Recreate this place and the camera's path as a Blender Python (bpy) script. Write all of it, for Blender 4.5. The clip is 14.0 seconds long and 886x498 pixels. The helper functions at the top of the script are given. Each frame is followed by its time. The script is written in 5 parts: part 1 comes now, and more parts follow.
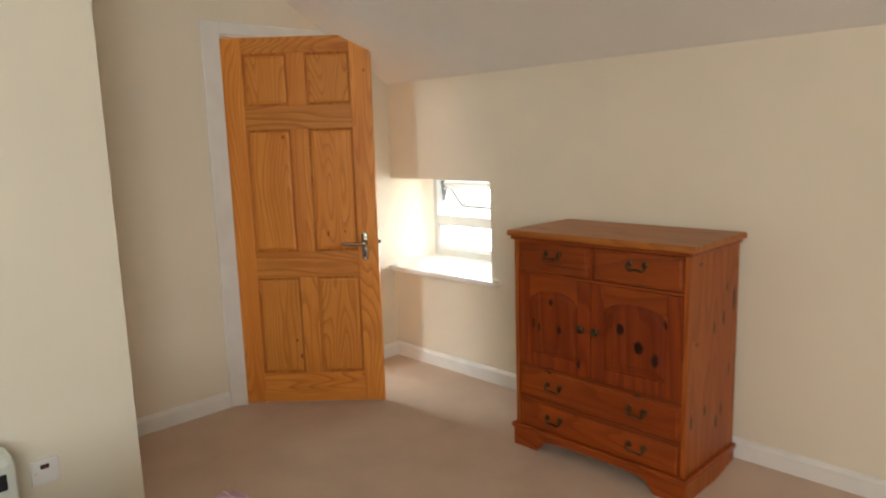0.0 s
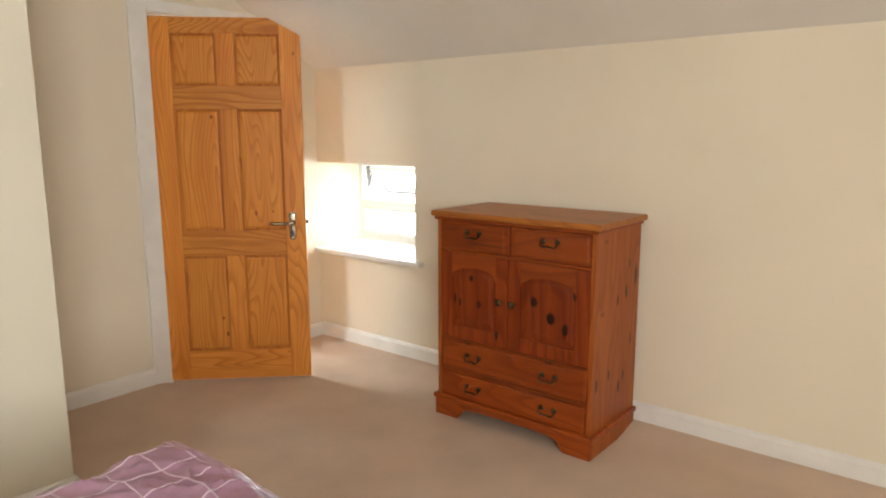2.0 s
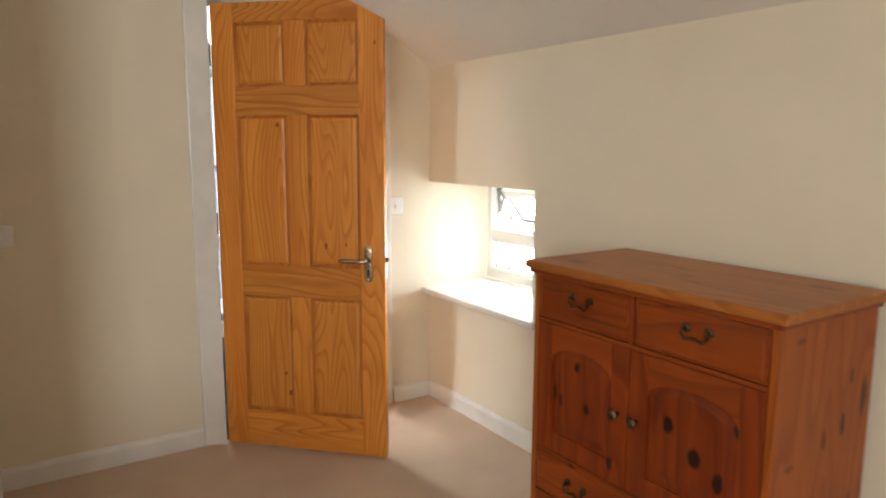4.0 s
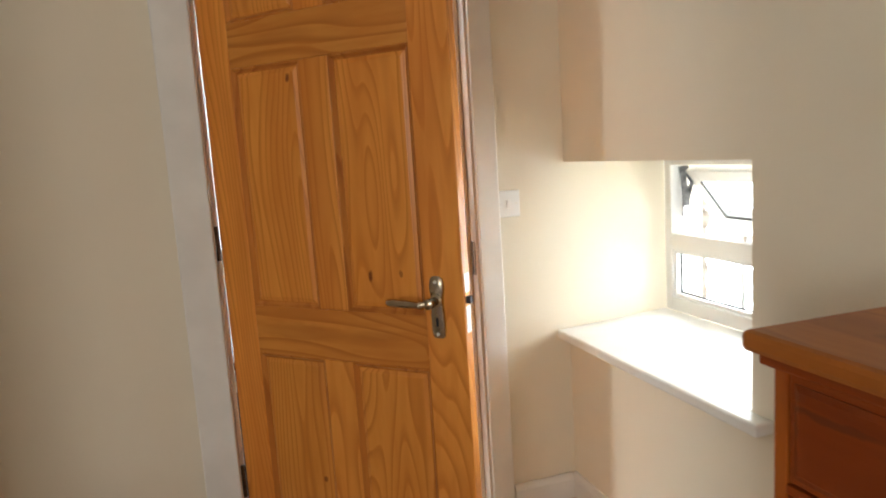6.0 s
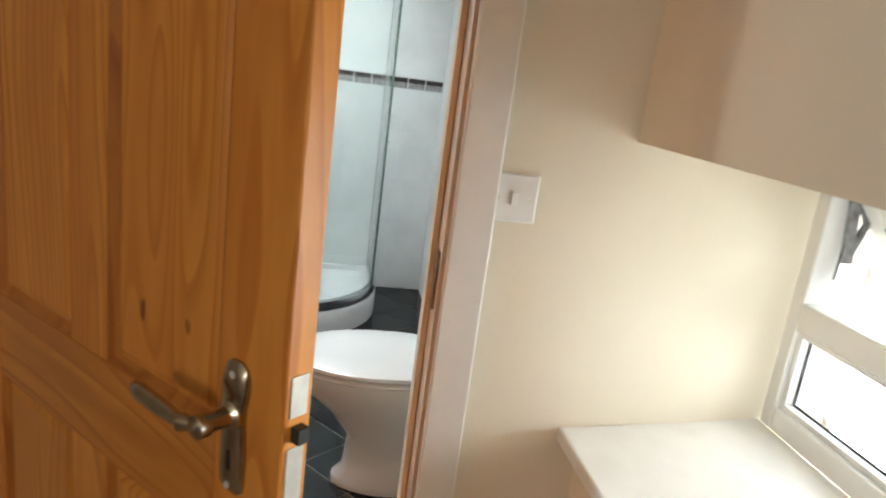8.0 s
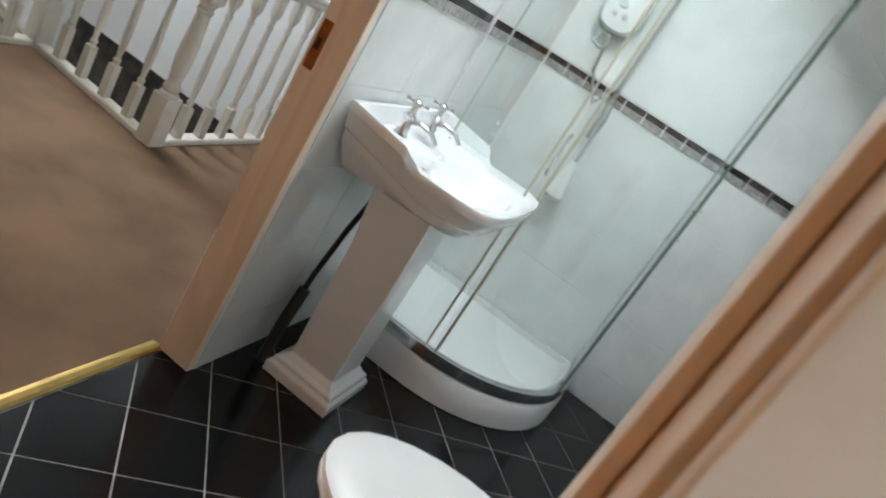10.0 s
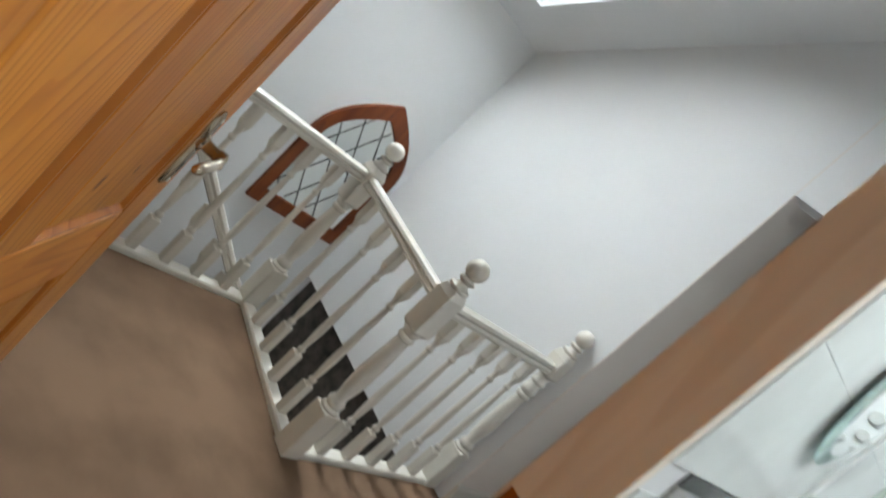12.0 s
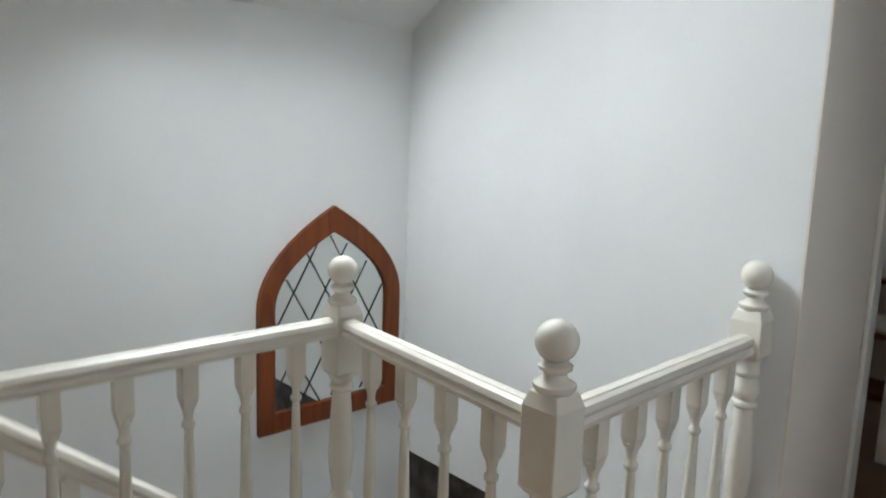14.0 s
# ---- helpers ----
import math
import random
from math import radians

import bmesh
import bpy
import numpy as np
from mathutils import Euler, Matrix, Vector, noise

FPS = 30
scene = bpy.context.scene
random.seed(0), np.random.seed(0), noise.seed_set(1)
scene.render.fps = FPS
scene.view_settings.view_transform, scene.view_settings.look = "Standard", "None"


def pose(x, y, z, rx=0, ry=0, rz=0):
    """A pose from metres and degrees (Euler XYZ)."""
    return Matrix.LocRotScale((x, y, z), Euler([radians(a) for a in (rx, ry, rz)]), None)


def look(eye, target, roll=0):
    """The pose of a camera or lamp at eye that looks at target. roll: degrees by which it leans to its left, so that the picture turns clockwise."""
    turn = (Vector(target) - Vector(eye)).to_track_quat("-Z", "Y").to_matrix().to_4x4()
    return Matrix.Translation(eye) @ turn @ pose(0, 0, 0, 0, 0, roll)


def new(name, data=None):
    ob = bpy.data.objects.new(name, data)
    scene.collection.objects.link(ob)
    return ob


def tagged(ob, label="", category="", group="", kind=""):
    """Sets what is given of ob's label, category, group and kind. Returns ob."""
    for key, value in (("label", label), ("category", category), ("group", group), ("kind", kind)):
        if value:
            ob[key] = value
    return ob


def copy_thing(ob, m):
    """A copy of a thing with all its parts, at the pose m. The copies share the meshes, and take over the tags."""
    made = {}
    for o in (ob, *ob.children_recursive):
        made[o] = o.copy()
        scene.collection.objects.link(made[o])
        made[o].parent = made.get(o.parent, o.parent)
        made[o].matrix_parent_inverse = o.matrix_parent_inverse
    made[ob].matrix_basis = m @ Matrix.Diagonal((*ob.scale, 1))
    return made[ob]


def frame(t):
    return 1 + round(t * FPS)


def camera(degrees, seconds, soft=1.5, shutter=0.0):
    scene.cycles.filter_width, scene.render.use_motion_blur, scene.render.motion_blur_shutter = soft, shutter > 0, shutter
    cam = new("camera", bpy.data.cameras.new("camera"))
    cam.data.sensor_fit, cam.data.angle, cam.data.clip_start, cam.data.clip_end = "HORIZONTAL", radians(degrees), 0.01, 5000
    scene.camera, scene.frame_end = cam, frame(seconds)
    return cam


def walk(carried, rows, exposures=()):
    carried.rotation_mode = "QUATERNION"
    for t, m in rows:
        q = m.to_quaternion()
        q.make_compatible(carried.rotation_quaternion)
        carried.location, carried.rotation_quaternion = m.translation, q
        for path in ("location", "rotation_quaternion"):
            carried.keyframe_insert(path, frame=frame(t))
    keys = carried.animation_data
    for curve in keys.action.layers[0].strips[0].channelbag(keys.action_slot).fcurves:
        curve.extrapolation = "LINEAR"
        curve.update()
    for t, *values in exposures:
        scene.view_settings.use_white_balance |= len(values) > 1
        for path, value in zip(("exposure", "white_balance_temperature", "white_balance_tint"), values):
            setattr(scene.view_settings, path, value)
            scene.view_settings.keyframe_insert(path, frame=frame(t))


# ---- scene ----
cam = camera(66.0, 14.0, soft=1.9, shutter=0.4)
PATH = [
    (0, (-2.861, -3.384, 1.448), (-1.481, -1.972, 1.128), -1.8),
    (0.5, (-3.016, -3.453, 1.438), (-1.525, -2.17, 1.075), -1.3),
    (1, (-3.112, -3.464, 1.408), (-1.513, -2.313, 1.062), -1.0),
    (1.5, (-3.124, -3.459, 1.41), (-1.55, -2.274, 1.068), -1.8),
    (2, (-3.008, -3.487, 1.404), (-1.475, -2.249, 1.063), -0.1),
    (2.5, (-2.758, -3.428, 1.388), (-1.265, -2.141, 1.046), -0.2),
    (3, (-2.497, -3.345, 1.385), (-1.042, -2.015, 1.045), -0.8),
    (3.5, (-2.193, -3.242, 1.388), (-0.928, -1.726, 1.069), -0.1),
    (4, (-1.928, -3.079, 1.393), (-0.846, -1.423, 1.094), 0.2),
    (4.2, (-1.813, -2.978, 1.404), (-0.79, -1.286, 1.101), 0.1),
    (6.3, (-0.985, -1.918, 1.254), (-0.471, -0.008, 0.958), -5.6),
    (6.5, (-0.924, -1.836, 1.325), (-0.434, 0.068, 0.958), -6.9),
    (7, (-0.784, -1.579, 1.313), (-0.26, 0.313, 0.932), -4.9),
    (7.2, (-0.73, -1.498, 1.319), (-0.202, 0.39, 0.927), -1.7),
    (9.3, (-0.391, -0.567, 1.196), (-0.486, 1.317, 0.531), 22.8),
    (9.5, (-0.391, -0.485, 1.214), (-0.624, 1.398, 0.581), 25.0),
    (10, (-0.399, -0.307, 1.241), (-0.809, 1.545, 0.608), 32.4),
    (10.5, (-0.438, -0.134, 1.27), (-1.06, 1.659, 0.642), 39.2),
    (11, (-0.547, -0.021, 1.294), (-1.391, 1.694, 0.706), 46.7),
    (11.5, (-0.705, 0.097, 1.331), (-1.795, 1.713, 0.886), 48.4),
    (12, (-0.875, 0.232, 1.353), (-2.171, 1.719, 1.022), 46.7),
    (12.5, (-1.025, 0.425, 1.357), (-2.509, 1.73, 1.051), 41.4),
    (13, (-1.128, 0.606, 1.383), (-2.737, 1.75, 1.062), 31.9),
    (13.3, (-1.225, 0.722, 1.379), (-2.82, 1.882, 1.046), 24.7),
    (13.5, (-1.332, 0.857, 1.364), (-2.879, 2.086, 1.053), 18.6),
    (14, (-1.525, 1.065, 1.356), (-2.984, 2.402, 1.065), 1.9),
]
walk(cam, [(t, look(eye, target, roll)) for t, eye, target, roll in PATH], exposures=[(0.0, 0.22), (1.0, 0.53), (2.0, 0.58), (3.0, 0.47), (4.0, 0.32), (6.3, 0.06), (7.2, -0.06), (9.3, -0.66), (10.5, -0.62), (11.5, -0.70), (12.5, -0.78), (14.0, -0.80)])

# ---- light ----
world = bpy.data.worlds.new("sky")
scene.world = world
world.use_nodes = True
wn = world.node_tree.nodes
sky = wn.new("ShaderNodeTexSky")
sky.sky_type, sky.sun_disc, sky.sun_elevation, sky.sun_rotation = "NISHITA", False, radians(48), radians(-60)
wn["Background"].inputs[1].default_value = 0.12
world.node_tree.links.new(sky.outputs[0], wn["Background"].inputs[0])


def lamp(name, m, sx, sy, watts, color):
    d = bpy.data.lights.new(name, "AREA")
    d.shape, d.size, d.size_y, d.energy, d.color = "RECTANGLE", sx, sy, watts, color
    ob = new(name, d)
    ob.matrix_world = m
    return ob


sun = bpy.data.lights.new("sun", "SUN")
sun.energy, sun.angle, sun.color = 1.0, radians(12), (1.0, 0.95, 0.88)
new("sun", sun).matrix_world = look((-8, 6, 12), (0, 0, 0))
lamp("daylight_bedroom_window", look((-4.0, -5.12, 1.5), (-2.2, 0, 0.2)), 1.3, 1.2, 62, (0.95, 0.97, 0.95))
lamp("daylight_eaves_window", look((2.1, 0.5, 0.9), (0, -0.3, 0.85)), 4.2, 3.0, 720, (0.86, 0.95, 1.0))
# Bathroom fill is an added lamp; no roof window is seen there.
lamp("fill_bathroom_ceiling", look((-0.83, 1.76, 2.40), (-0.74, 1.60, 1.0)), 0.52, 0.70, 48, (0.88, 0.97, 1.0))
lamp("daylight_landing_rooflight", look((-3.55, 2.34, 2.50), (-3.00, 2.40, 1.65)), 0.78, 0.66, 118, (0.88, 0.97, 1.0))


# ---- materials ----
def mat(name, color, rough=0.6, metal=0.0, var=0.12, scale=6.0, bump=0.05, bscale=120.0, dark=None, spec=0.5, coat=0.0, stretch=(1, 1, 1), fine=0.0):
    """Base colour broken up by a large and a fine noise, with a fine bump."""
    m = bpy.data.materials.new(name)
    m.use_nodes = True
    nt = m.node_tree
    n, L = nt.nodes, nt.links
    b = n["Principled BSDF"]
    b.inputs["Roughness"].default_value, b.inputs["Metallic"].default_value = rough, metal
    b.inputs["Specular IOR Level"].default_value, b.inputs["Coat Weight"].default_value = spec, coat
    tc, mp = n.new("ShaderNodeTexCoord"), n.new("ShaderNodeMapping")
    mp.inputs["Scale"].default_value = stretch
    L.new(tc.outputs["Object"], mp.inputs[0])
    big, small = n.new("ShaderNodeTexNoise"), n.new("ShaderNodeTexNoise")
    big.inputs["Scale"].default_value, big.inputs["Detail"].default_value = scale, 5
    small.inputs["Scale"].default_value, small.inputs["Detail"].default_value = bscale, 3
    L.new(mp.outputs[0], big.inputs[0]), L.new(mp.outputs[0], small.inputs[0])
    mix = n.new("ShaderNodeMix")
    mix.data_type = "RGBA"
    d = dark or tuple(c * (1 - var * 2) for c in color)
    mix.inputs[6].default_value, mix.inputs[7].default_value = (*d, 1), (*color, 1)
    ramp = n.new("ShaderNodeMapRange")
    ramp.inputs[1].default_value, ramp.inputs[2].default_value = 0.3, 0.62
    add = n.new("ShaderNodeMath")
    add.operation = "MULTIPLY_ADD"
    add.inputs[1].default_value = fine
    L.new(small.outputs[0], add.inputs[0]), L.new(big.outputs[0], add.inputs[2])
    sub = n.new("ShaderNodeMath")
    sub.operation = "SUBTRACT"
    sub.inputs[1].default_value = fine * 0.5
    L.new(add.outputs[0], sub.inputs[0])
    L.new(sub.outputs[0], ramp.inputs[0]), L.new(ramp.outputs[0], mix.inputs[0])
    L.new(mix.outputs[2], b.inputs["Base Color"])
    bp = n.new("ShaderNodeBump")
    bp.inputs["Strength"].default_value, bp.inputs["Distance"].default_value = bump, 0.004
    L.new(small.outputs[0], bp.inputs["Height"]), L.new(bp.outputs[0], b.inputs["Normal"])
    return m


def wood(name, light, mid, dark, axis="z", rings=9.0, rough=0.42, knots=True, coat=0.05, size=0.06, flat="y", spots=(), lines=0.3):
    """Flat-sawn pine: growth rings stretched along the grain, fine streaks and a few knots."""
    m = bpy.data.materials.new(name)
    m.use_nodes = True
    nt = m.node_tree
    n, L = nt.nodes, nt.links
    b = n["Principled BSDF"]
    b.inputs["Specular IOR Level"].default_value = 0.3
    b.inputs["Roughness"].default_value, b.inputs["Coat Weight"].default_value, b.inputs["Coat Roughness"].default_value = rough, coat, 0.2
    tc, mp, info = n.new("ShaderNodeTexCoord"), n.new("ShaderNodeMapping"), n.new("ShaderNodeObjectInfo")
    mul, comb = n.new("ShaderNodeMath"), n.new("ShaderNodeCombineXYZ")
    mul.operation, mul.inputs[1].default_value = "MULTIPLY", 7.3
    L.new(info.outputs["Random"], mul.inputs[0])
    for k in range(3):
        L.new(mul.outputs[0], comb.inputs[k])
    L.new(comb.outputs[0], mp.inputs["Location"])
    mp.inputs["Scale"].default_value = {"x": (0.13, 1, 1), "y": (1, 0.13, 1), "z": (1, 1, 0.13)}[axis]
    L.new(tc.outputs["Object"], mp.inputs[0])
    field = n.new("ShaderNodeTexNoise")
    field.inputs["Scale"].default_value, field.inputs["Detail"].default_value = 4.2, 1.5
    L.new(mp.outputs[0], field.inputs[0])
    ring = n.new("ShaderNodeMath")
    ring.operation, ring.inputs[1].default_value = "MULTIPLY", rings * 2.2
    L.new(field.outputs[0], ring.inputs[0])
    fr = n.new("ShaderNodeMath")
    fr.operation = "FRACT"
    L.new(ring.outputs[0], fr.inputs[0])
    streak = n.new("ShaderNodeTexNoise")
    streak.inputs["Scale"].default_value, streak.inputs["Detail"].default_value = 55, 4
    L.new(mp.outputs[0], streak.inputs[0])
    r1 = n.new("ShaderNodeValToRGB")
    e = r1.color_ramp.elements
    e[0].position, e[0].color, e[1].position, e[1].color = 0.0, (*light, 1), 0.97, (*mid, 1)
    e.new(0.55).color = (*[0.7 * a + 0.3 * c for a, c in zip(light, mid)], 1)
    e.new(0.88).color = (*[(1 - lines) * a + lines * c for a, c in zip(mid, dark)], 1)
    e.new(1.0).color = (*light, 1)
    L.new(fr.outputs[0], r1.inputs[0])
    mx = n.new("ShaderNodeMix")
    mx.data_type, mx.blend_type = "RGBA", "MIX"
    mx.inputs[7].default_value = (*mid, 1)
    half = n.new("ShaderNodeMapRange")
    half.inputs[1].default_value, half.inputs[2].default_value, half.inputs[4].default_value = 0.42, 0.75, 0.75
    L.new(streak.outputs[0], half.inputs[0]), L.new(half.outputs[0], mx.inputs[0])
    L.new(r1.outputs[0], mx.inputs[6])
    blot, br, bx = n.new("ShaderNodeTexNoise"), n.new("ShaderNodeMapRange"), n.new("ShaderNodeMix")
    blot.inputs["Scale"].default_value, blot.inputs["Detail"].default_value = 7.0, 3
    L.new(mp.outputs[0], blot.inputs[0])
    br.inputs[1].default_value, br.inputs[2].default_value, br.inputs[4].default_value = 0.48, 0.68, 0.55
    L.new(blot.outputs[0], br.inputs[0])
    bx.data_type = "RGBA"
    bx.inputs[7].default_value = (mid[0] * 0.82, mid[1] * 0.68, mid[2] * 0.6, 1)
    L.new(br.outputs[0], bx.inputs[0]), L.new(mx.outputs[2], bx.inputs[6])
    out = bx.outputs[2]
    if knots:
        kv, sep, pick = n.new("ShaderNodeTexVoronoi"), n.new("ShaderNodeSeparateXYZ"), n.new("ShaderNodeCombineXYZ")
        kv.voronoi_dimensions = "2D"
        km = n.new("ShaderNodeMapping")
        km.inputs["Scale"].default_value = {"x": (0.45, 1, 1), "y": (1, 0.45, 1), "z": (1, 1, 0.45)}[axis]
        L.new(tc.outputs["Object"], km.inputs[0]), L.new(comb.outputs[0], km.inputs["Location"])
        L.new(km.outputs[0], sep.inputs[0])
        for q, o in enumerate({"x": (1, 2), "y": (0, 2), "z": (0, 1)}[flat]):
            L.new(sep.outputs[o], pick.inputs[q])
        kv.inputs["Scale"].default_value = knots
        L.new(pick.outputs[0], kv.inputs[0])
        sc, rad = n.new("ShaderNodeSeparateColor"), n.new("ShaderNodeMath")
        L.new(kv.outputs["Color"], sc.inputs[0])
        rad.operation, rad.inputs[1].default_value = "MULTIPLY_ADD", -size
        L.new(sc.outputs[0], rad.inputs[0]), L.new(kv.outputs["Distance"], rad.inputs[2])
        kr = n.new("ShaderNodeMapRange")
        kr.inputs[1].default_value, kr.inputs[2].default_value, kr.inputs[3].default_value, kr.inputs[4].default_value = -size * 0.1, size * 0.25, 0.92, 0.0
        L.new(rad.outputs[0], kr.inputs[0])
        kx = n.new("ShaderNodeMix")
        kx.data_type = "RGBA"
        kx.inputs[7].default_value = (*dark, 1)
        L.new(kr.outputs[0], kx.inputs[0]), L.new(out, kx.inputs[6])
        out = kx.outputs[2]
    if spots:
        at = n.new("ShaderNodeSeparateXYZ")
        wob, sh = n.new("ShaderNodeTexNoise"), n.new("ShaderNodeVectorMath")
        wob.inputs["Scale"].default_value = 45
        L.new(tc.outputs["Object"], wob.inputs[0])
        sh.operation, sh.inputs[1].default_value = "MULTIPLY_ADD", (0.012, 0.012, 0.012)
        L.new(wob.outputs["Color"], sh.inputs[0]), L.new(tc.outputs["Object"], sh.inputs[2])
        L.new(sh.outputs[0], at.inputs[0])
        p_, q_ = {"x": (1, 2), "y": (0, 2), "z": (0, 1)}[flat]
        for cu, cv, ru, rv, power in spots:
            sides = []
            for o, c, r in ((p_, cu + 0.006, ru), (q_, cv + 0.006, rv)):
                d1, d2 = n.new("ShaderNodeMath"), n.new("ShaderNodeMath")
                d1.operation, d1.inputs[1].default_value = "SUBTRACT", c
                d2.operation, d2.inputs[1].default_value = "DIVIDE", r
                L.new(at.outputs[o], d1.inputs[0]), L.new(d1.outputs[0], d2.inputs[0])
                sq = n.new("ShaderNodeMath")
                sq.operation = "MULTIPLY"
                L.new(d2.outputs[0], sq.inputs[0]), L.new(d2.outputs[0], sq.inputs[1])
                sides.append(sq)
            tot, fade, km2 = n.new("ShaderNodeMath"), n.new("ShaderNodeMapRange"), n.new("ShaderNodeMix")
            L.new(sides[0].outputs[0], tot.inputs[0]), L.new(sides[1].outputs[0], tot.inputs[1])
            fade.inputs[1].default_value, fade.inputs[2].default_value, fade.inputs[3].default_value, fade.inputs[4].default_value = 0.45, 1.5, power, 0.0
            L.new(tot.outputs[0], fade.inputs[0])
            km2.data_type = "RGBA"
            km2.inputs[7].default_value = (*dark, 1)
            L.new(fade.outputs[0], km2.inputs[0]), L.new(out, km2.inputs[6])
            out = km2.outputs[2]
    hv, mr = n.new("ShaderNodeHueSaturation"), n.new("ShaderNodeMapRange")
    mr.inputs[3].default_value, mr.inputs[4].default_value = 0.86, 1.14
    L.new(info.outputs["Random"], mr.inputs[0]), L.new(mr.outputs[0], hv.inputs["Value"]), L.new(out, hv.inputs["Color"])
    L.new(hv.outputs[0], b.inputs["Base Color"])
    bp = n.new("ShaderNodeBump")
    bp.inputs["Strength"].default_value, bp.inputs["Distance"].default_value = 0.08, 0.002
    L.new(streak.outputs[0], bp.inputs["Height"]), L.new(bp.outputs[0], b.inputs["Normal"])
    return m


def glass(name, tint=(1, 1, 1), rough=0.0):
    m = bpy.data.materials.new(name)
    m.use_nodes = True
    b = m.node_tree.nodes["Principled BSDF"]
    b.inputs["Base Color"].default_value, b.inputs["Roughness"].default_value = (*tint, 1), rough
    b.inputs["Transmission Weight"].default_value, b.inputs["IOR"].default_value = 1.0, 1.45
    return m


CREAM = mat("cream_wall_paint", (0.80, 0.72, 0.58), 0.85, var=0.03, scale=1.2, bump=0.08, bscale=90)
PALE = mat("pale_wall_paint", (0.80, 0.76, 0.63), 0.85, var=0.03, scale=1.2, bump=0.08, bscale=90)
CEIL = mat("white_ceiling_paint", (0.80, 0.77, 0.72), 0.9, var=0.03, scale=1.5, bump=0.08, bscale=80)
WHITE = mat("white_wall_paint", (0.80, 0.81, 0.82), 0.85, var=0.03, scale=1.3, bump=0.1, bscale=80)
PASS = mat("off_white_wall_paint", (0.80, 0.73, 0.67), 0.85, var=0.03, scale=1.3, bump=0.1, bscale=80)
GLOSS = mat("white_gloss_paint", (0.82, 0.80, 0.76), 0.28, var=0.04, scale=8, bump=0.03, bscale=60)
STAIRP = mat("cream_white_gloss_paint", (0.74, 0.705, 0.635), 0.25, var=0.04, scale=8, bump=0.03, bscale=60)
UPVC = mat("white_plastic", (0.82, 0.82, 0.80), 0.3, var=0.02, bump=0.01)
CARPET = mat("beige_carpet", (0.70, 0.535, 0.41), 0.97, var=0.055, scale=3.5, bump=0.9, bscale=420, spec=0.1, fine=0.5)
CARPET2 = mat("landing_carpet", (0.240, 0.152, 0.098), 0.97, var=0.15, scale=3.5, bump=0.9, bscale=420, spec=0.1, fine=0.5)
PINE_V = wood("varnished_pine_upright", (0.71, 0.293, 0.054), (0.61, 0.214, 0.033), (0.20, 0.045, 0.010), "z", rings=16, knots=False, lines=0.2, spots=[(0.74, 1.80, 0.006, 0.010, 0.7), (0.73, 0.40, 0.03, 0.07, 0.12)])
PINE_P = wood("varnished_pine_panel", (0.70, 0.285, 0.050), (0.61, 0.214, 0.032), (0.14, 0.026, 0.006), "z", rings=20, knots=False, lines=0.18, spots=[(0.322, 0.262, 0.008, 0.014, 0.9), (0.302, 0.355, 0.007, 0.008, 0.7), (0.296, 1.467, 0.007, 0.011, 0.85), (0.24, 1.508, 0.02, 0.006, 0.8), (0.508, 0.947, 0.006, 0.014, 0.8), (0.60, 0.955, 0.005, 0.009, 0.6)])
PINE_H = wood("varnished_pine_across", (0.71, 0.293, 0.054), (0.59, 0.202, 0.031), (0.22, 0.055, 0.012), "x", rings=18, knots=False, lines=0.26, spots=[(0.27, 0.782, 0.13, 0.026, 0.22), (0.52, 0.79, 0.07, 0.014, 0.15), (0.30, 1.575, 0.10, 0.018, 0.12), (0.35, 0.07, 0.15, 0.022, 0.15)])
MOULD = wood("varnished_pine_moulding", (0.58, 0.215, 0.040), (0.48, 0.155, 0.026), (0.25, 0.06, 0.012), "z", rings=6, knots=False)
LINING = wood("bare_pine_lining", (0.83, 0.74, 0.64), (0.78, 0.67, 0.56), (0.38, 0.26, 0.17), "z", rings=5, rough=0.5, knots=False, coat=0.0, lines=0.1)
KNOTS_F = [(-1.613, 0.718, 0.011, 0.015, 0.95), (-1.513, 0.607, 0.009, 0.024, 0.85), (-1.547, 0.594, 0.009, 0.020, 0.8), (-1.657, 0.599, 0.012, 0.018, 0.85), (-1.758, 0.467, 0.010, 0.022, 0.9), (-1.747, 0.788, 0.006, 0.010, 0.7), (-1.959, 0.657, 0.017, 0.023, 0.97), (-2.044, 0.595, 0.020, 0.026, 0.97), (-2.116, 0.557, 0.015, 0.026, 0.97), (-2.155, 0.709, 0.009, 0.018, 0.9)]
KNOTS_S = [(-0.164, 0.693, 0.012, 0.030, 0.95), (-0.250, 0.668, 0.010, 0.026, 0.8), (-0.071, 0.754, 0.012, 0.055, 0.9), (-0.387, 0.946, 0.020, 0.008, 0.5), (-0.400, 0.633, 0.020, 0.010, 0.5), (-0.138, 0.815, 0.008, 0.020, 0.8), (-0.314, 0.338, 0.010, 0.024, 0.9), (-0.209, 0.257, 0.014, 0.030, 0.9), (-0.431, 0.325, 0.012, 0.030, 0.85), (-0.164, 0.300, 0.010, 0.028, 0.85), (-0.10, 0.46, 0.010, 0.03, 0.7)]
# Chest side and top tones are lighter than the front, painting in the light.
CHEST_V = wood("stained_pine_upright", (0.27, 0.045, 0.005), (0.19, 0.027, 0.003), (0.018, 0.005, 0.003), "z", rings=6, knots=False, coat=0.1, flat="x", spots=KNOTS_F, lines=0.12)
CHEST_SIDE_LIT = wood("stained_pine_side_lit", (0.36, 0.093, 0.012), (0.28, 0.062, 0.007), (0.035, 0.010, 0.005), "z", rings=6, knots=False, coat=0.1, flat="y", spots=KNOTS_S, lines=0.12)
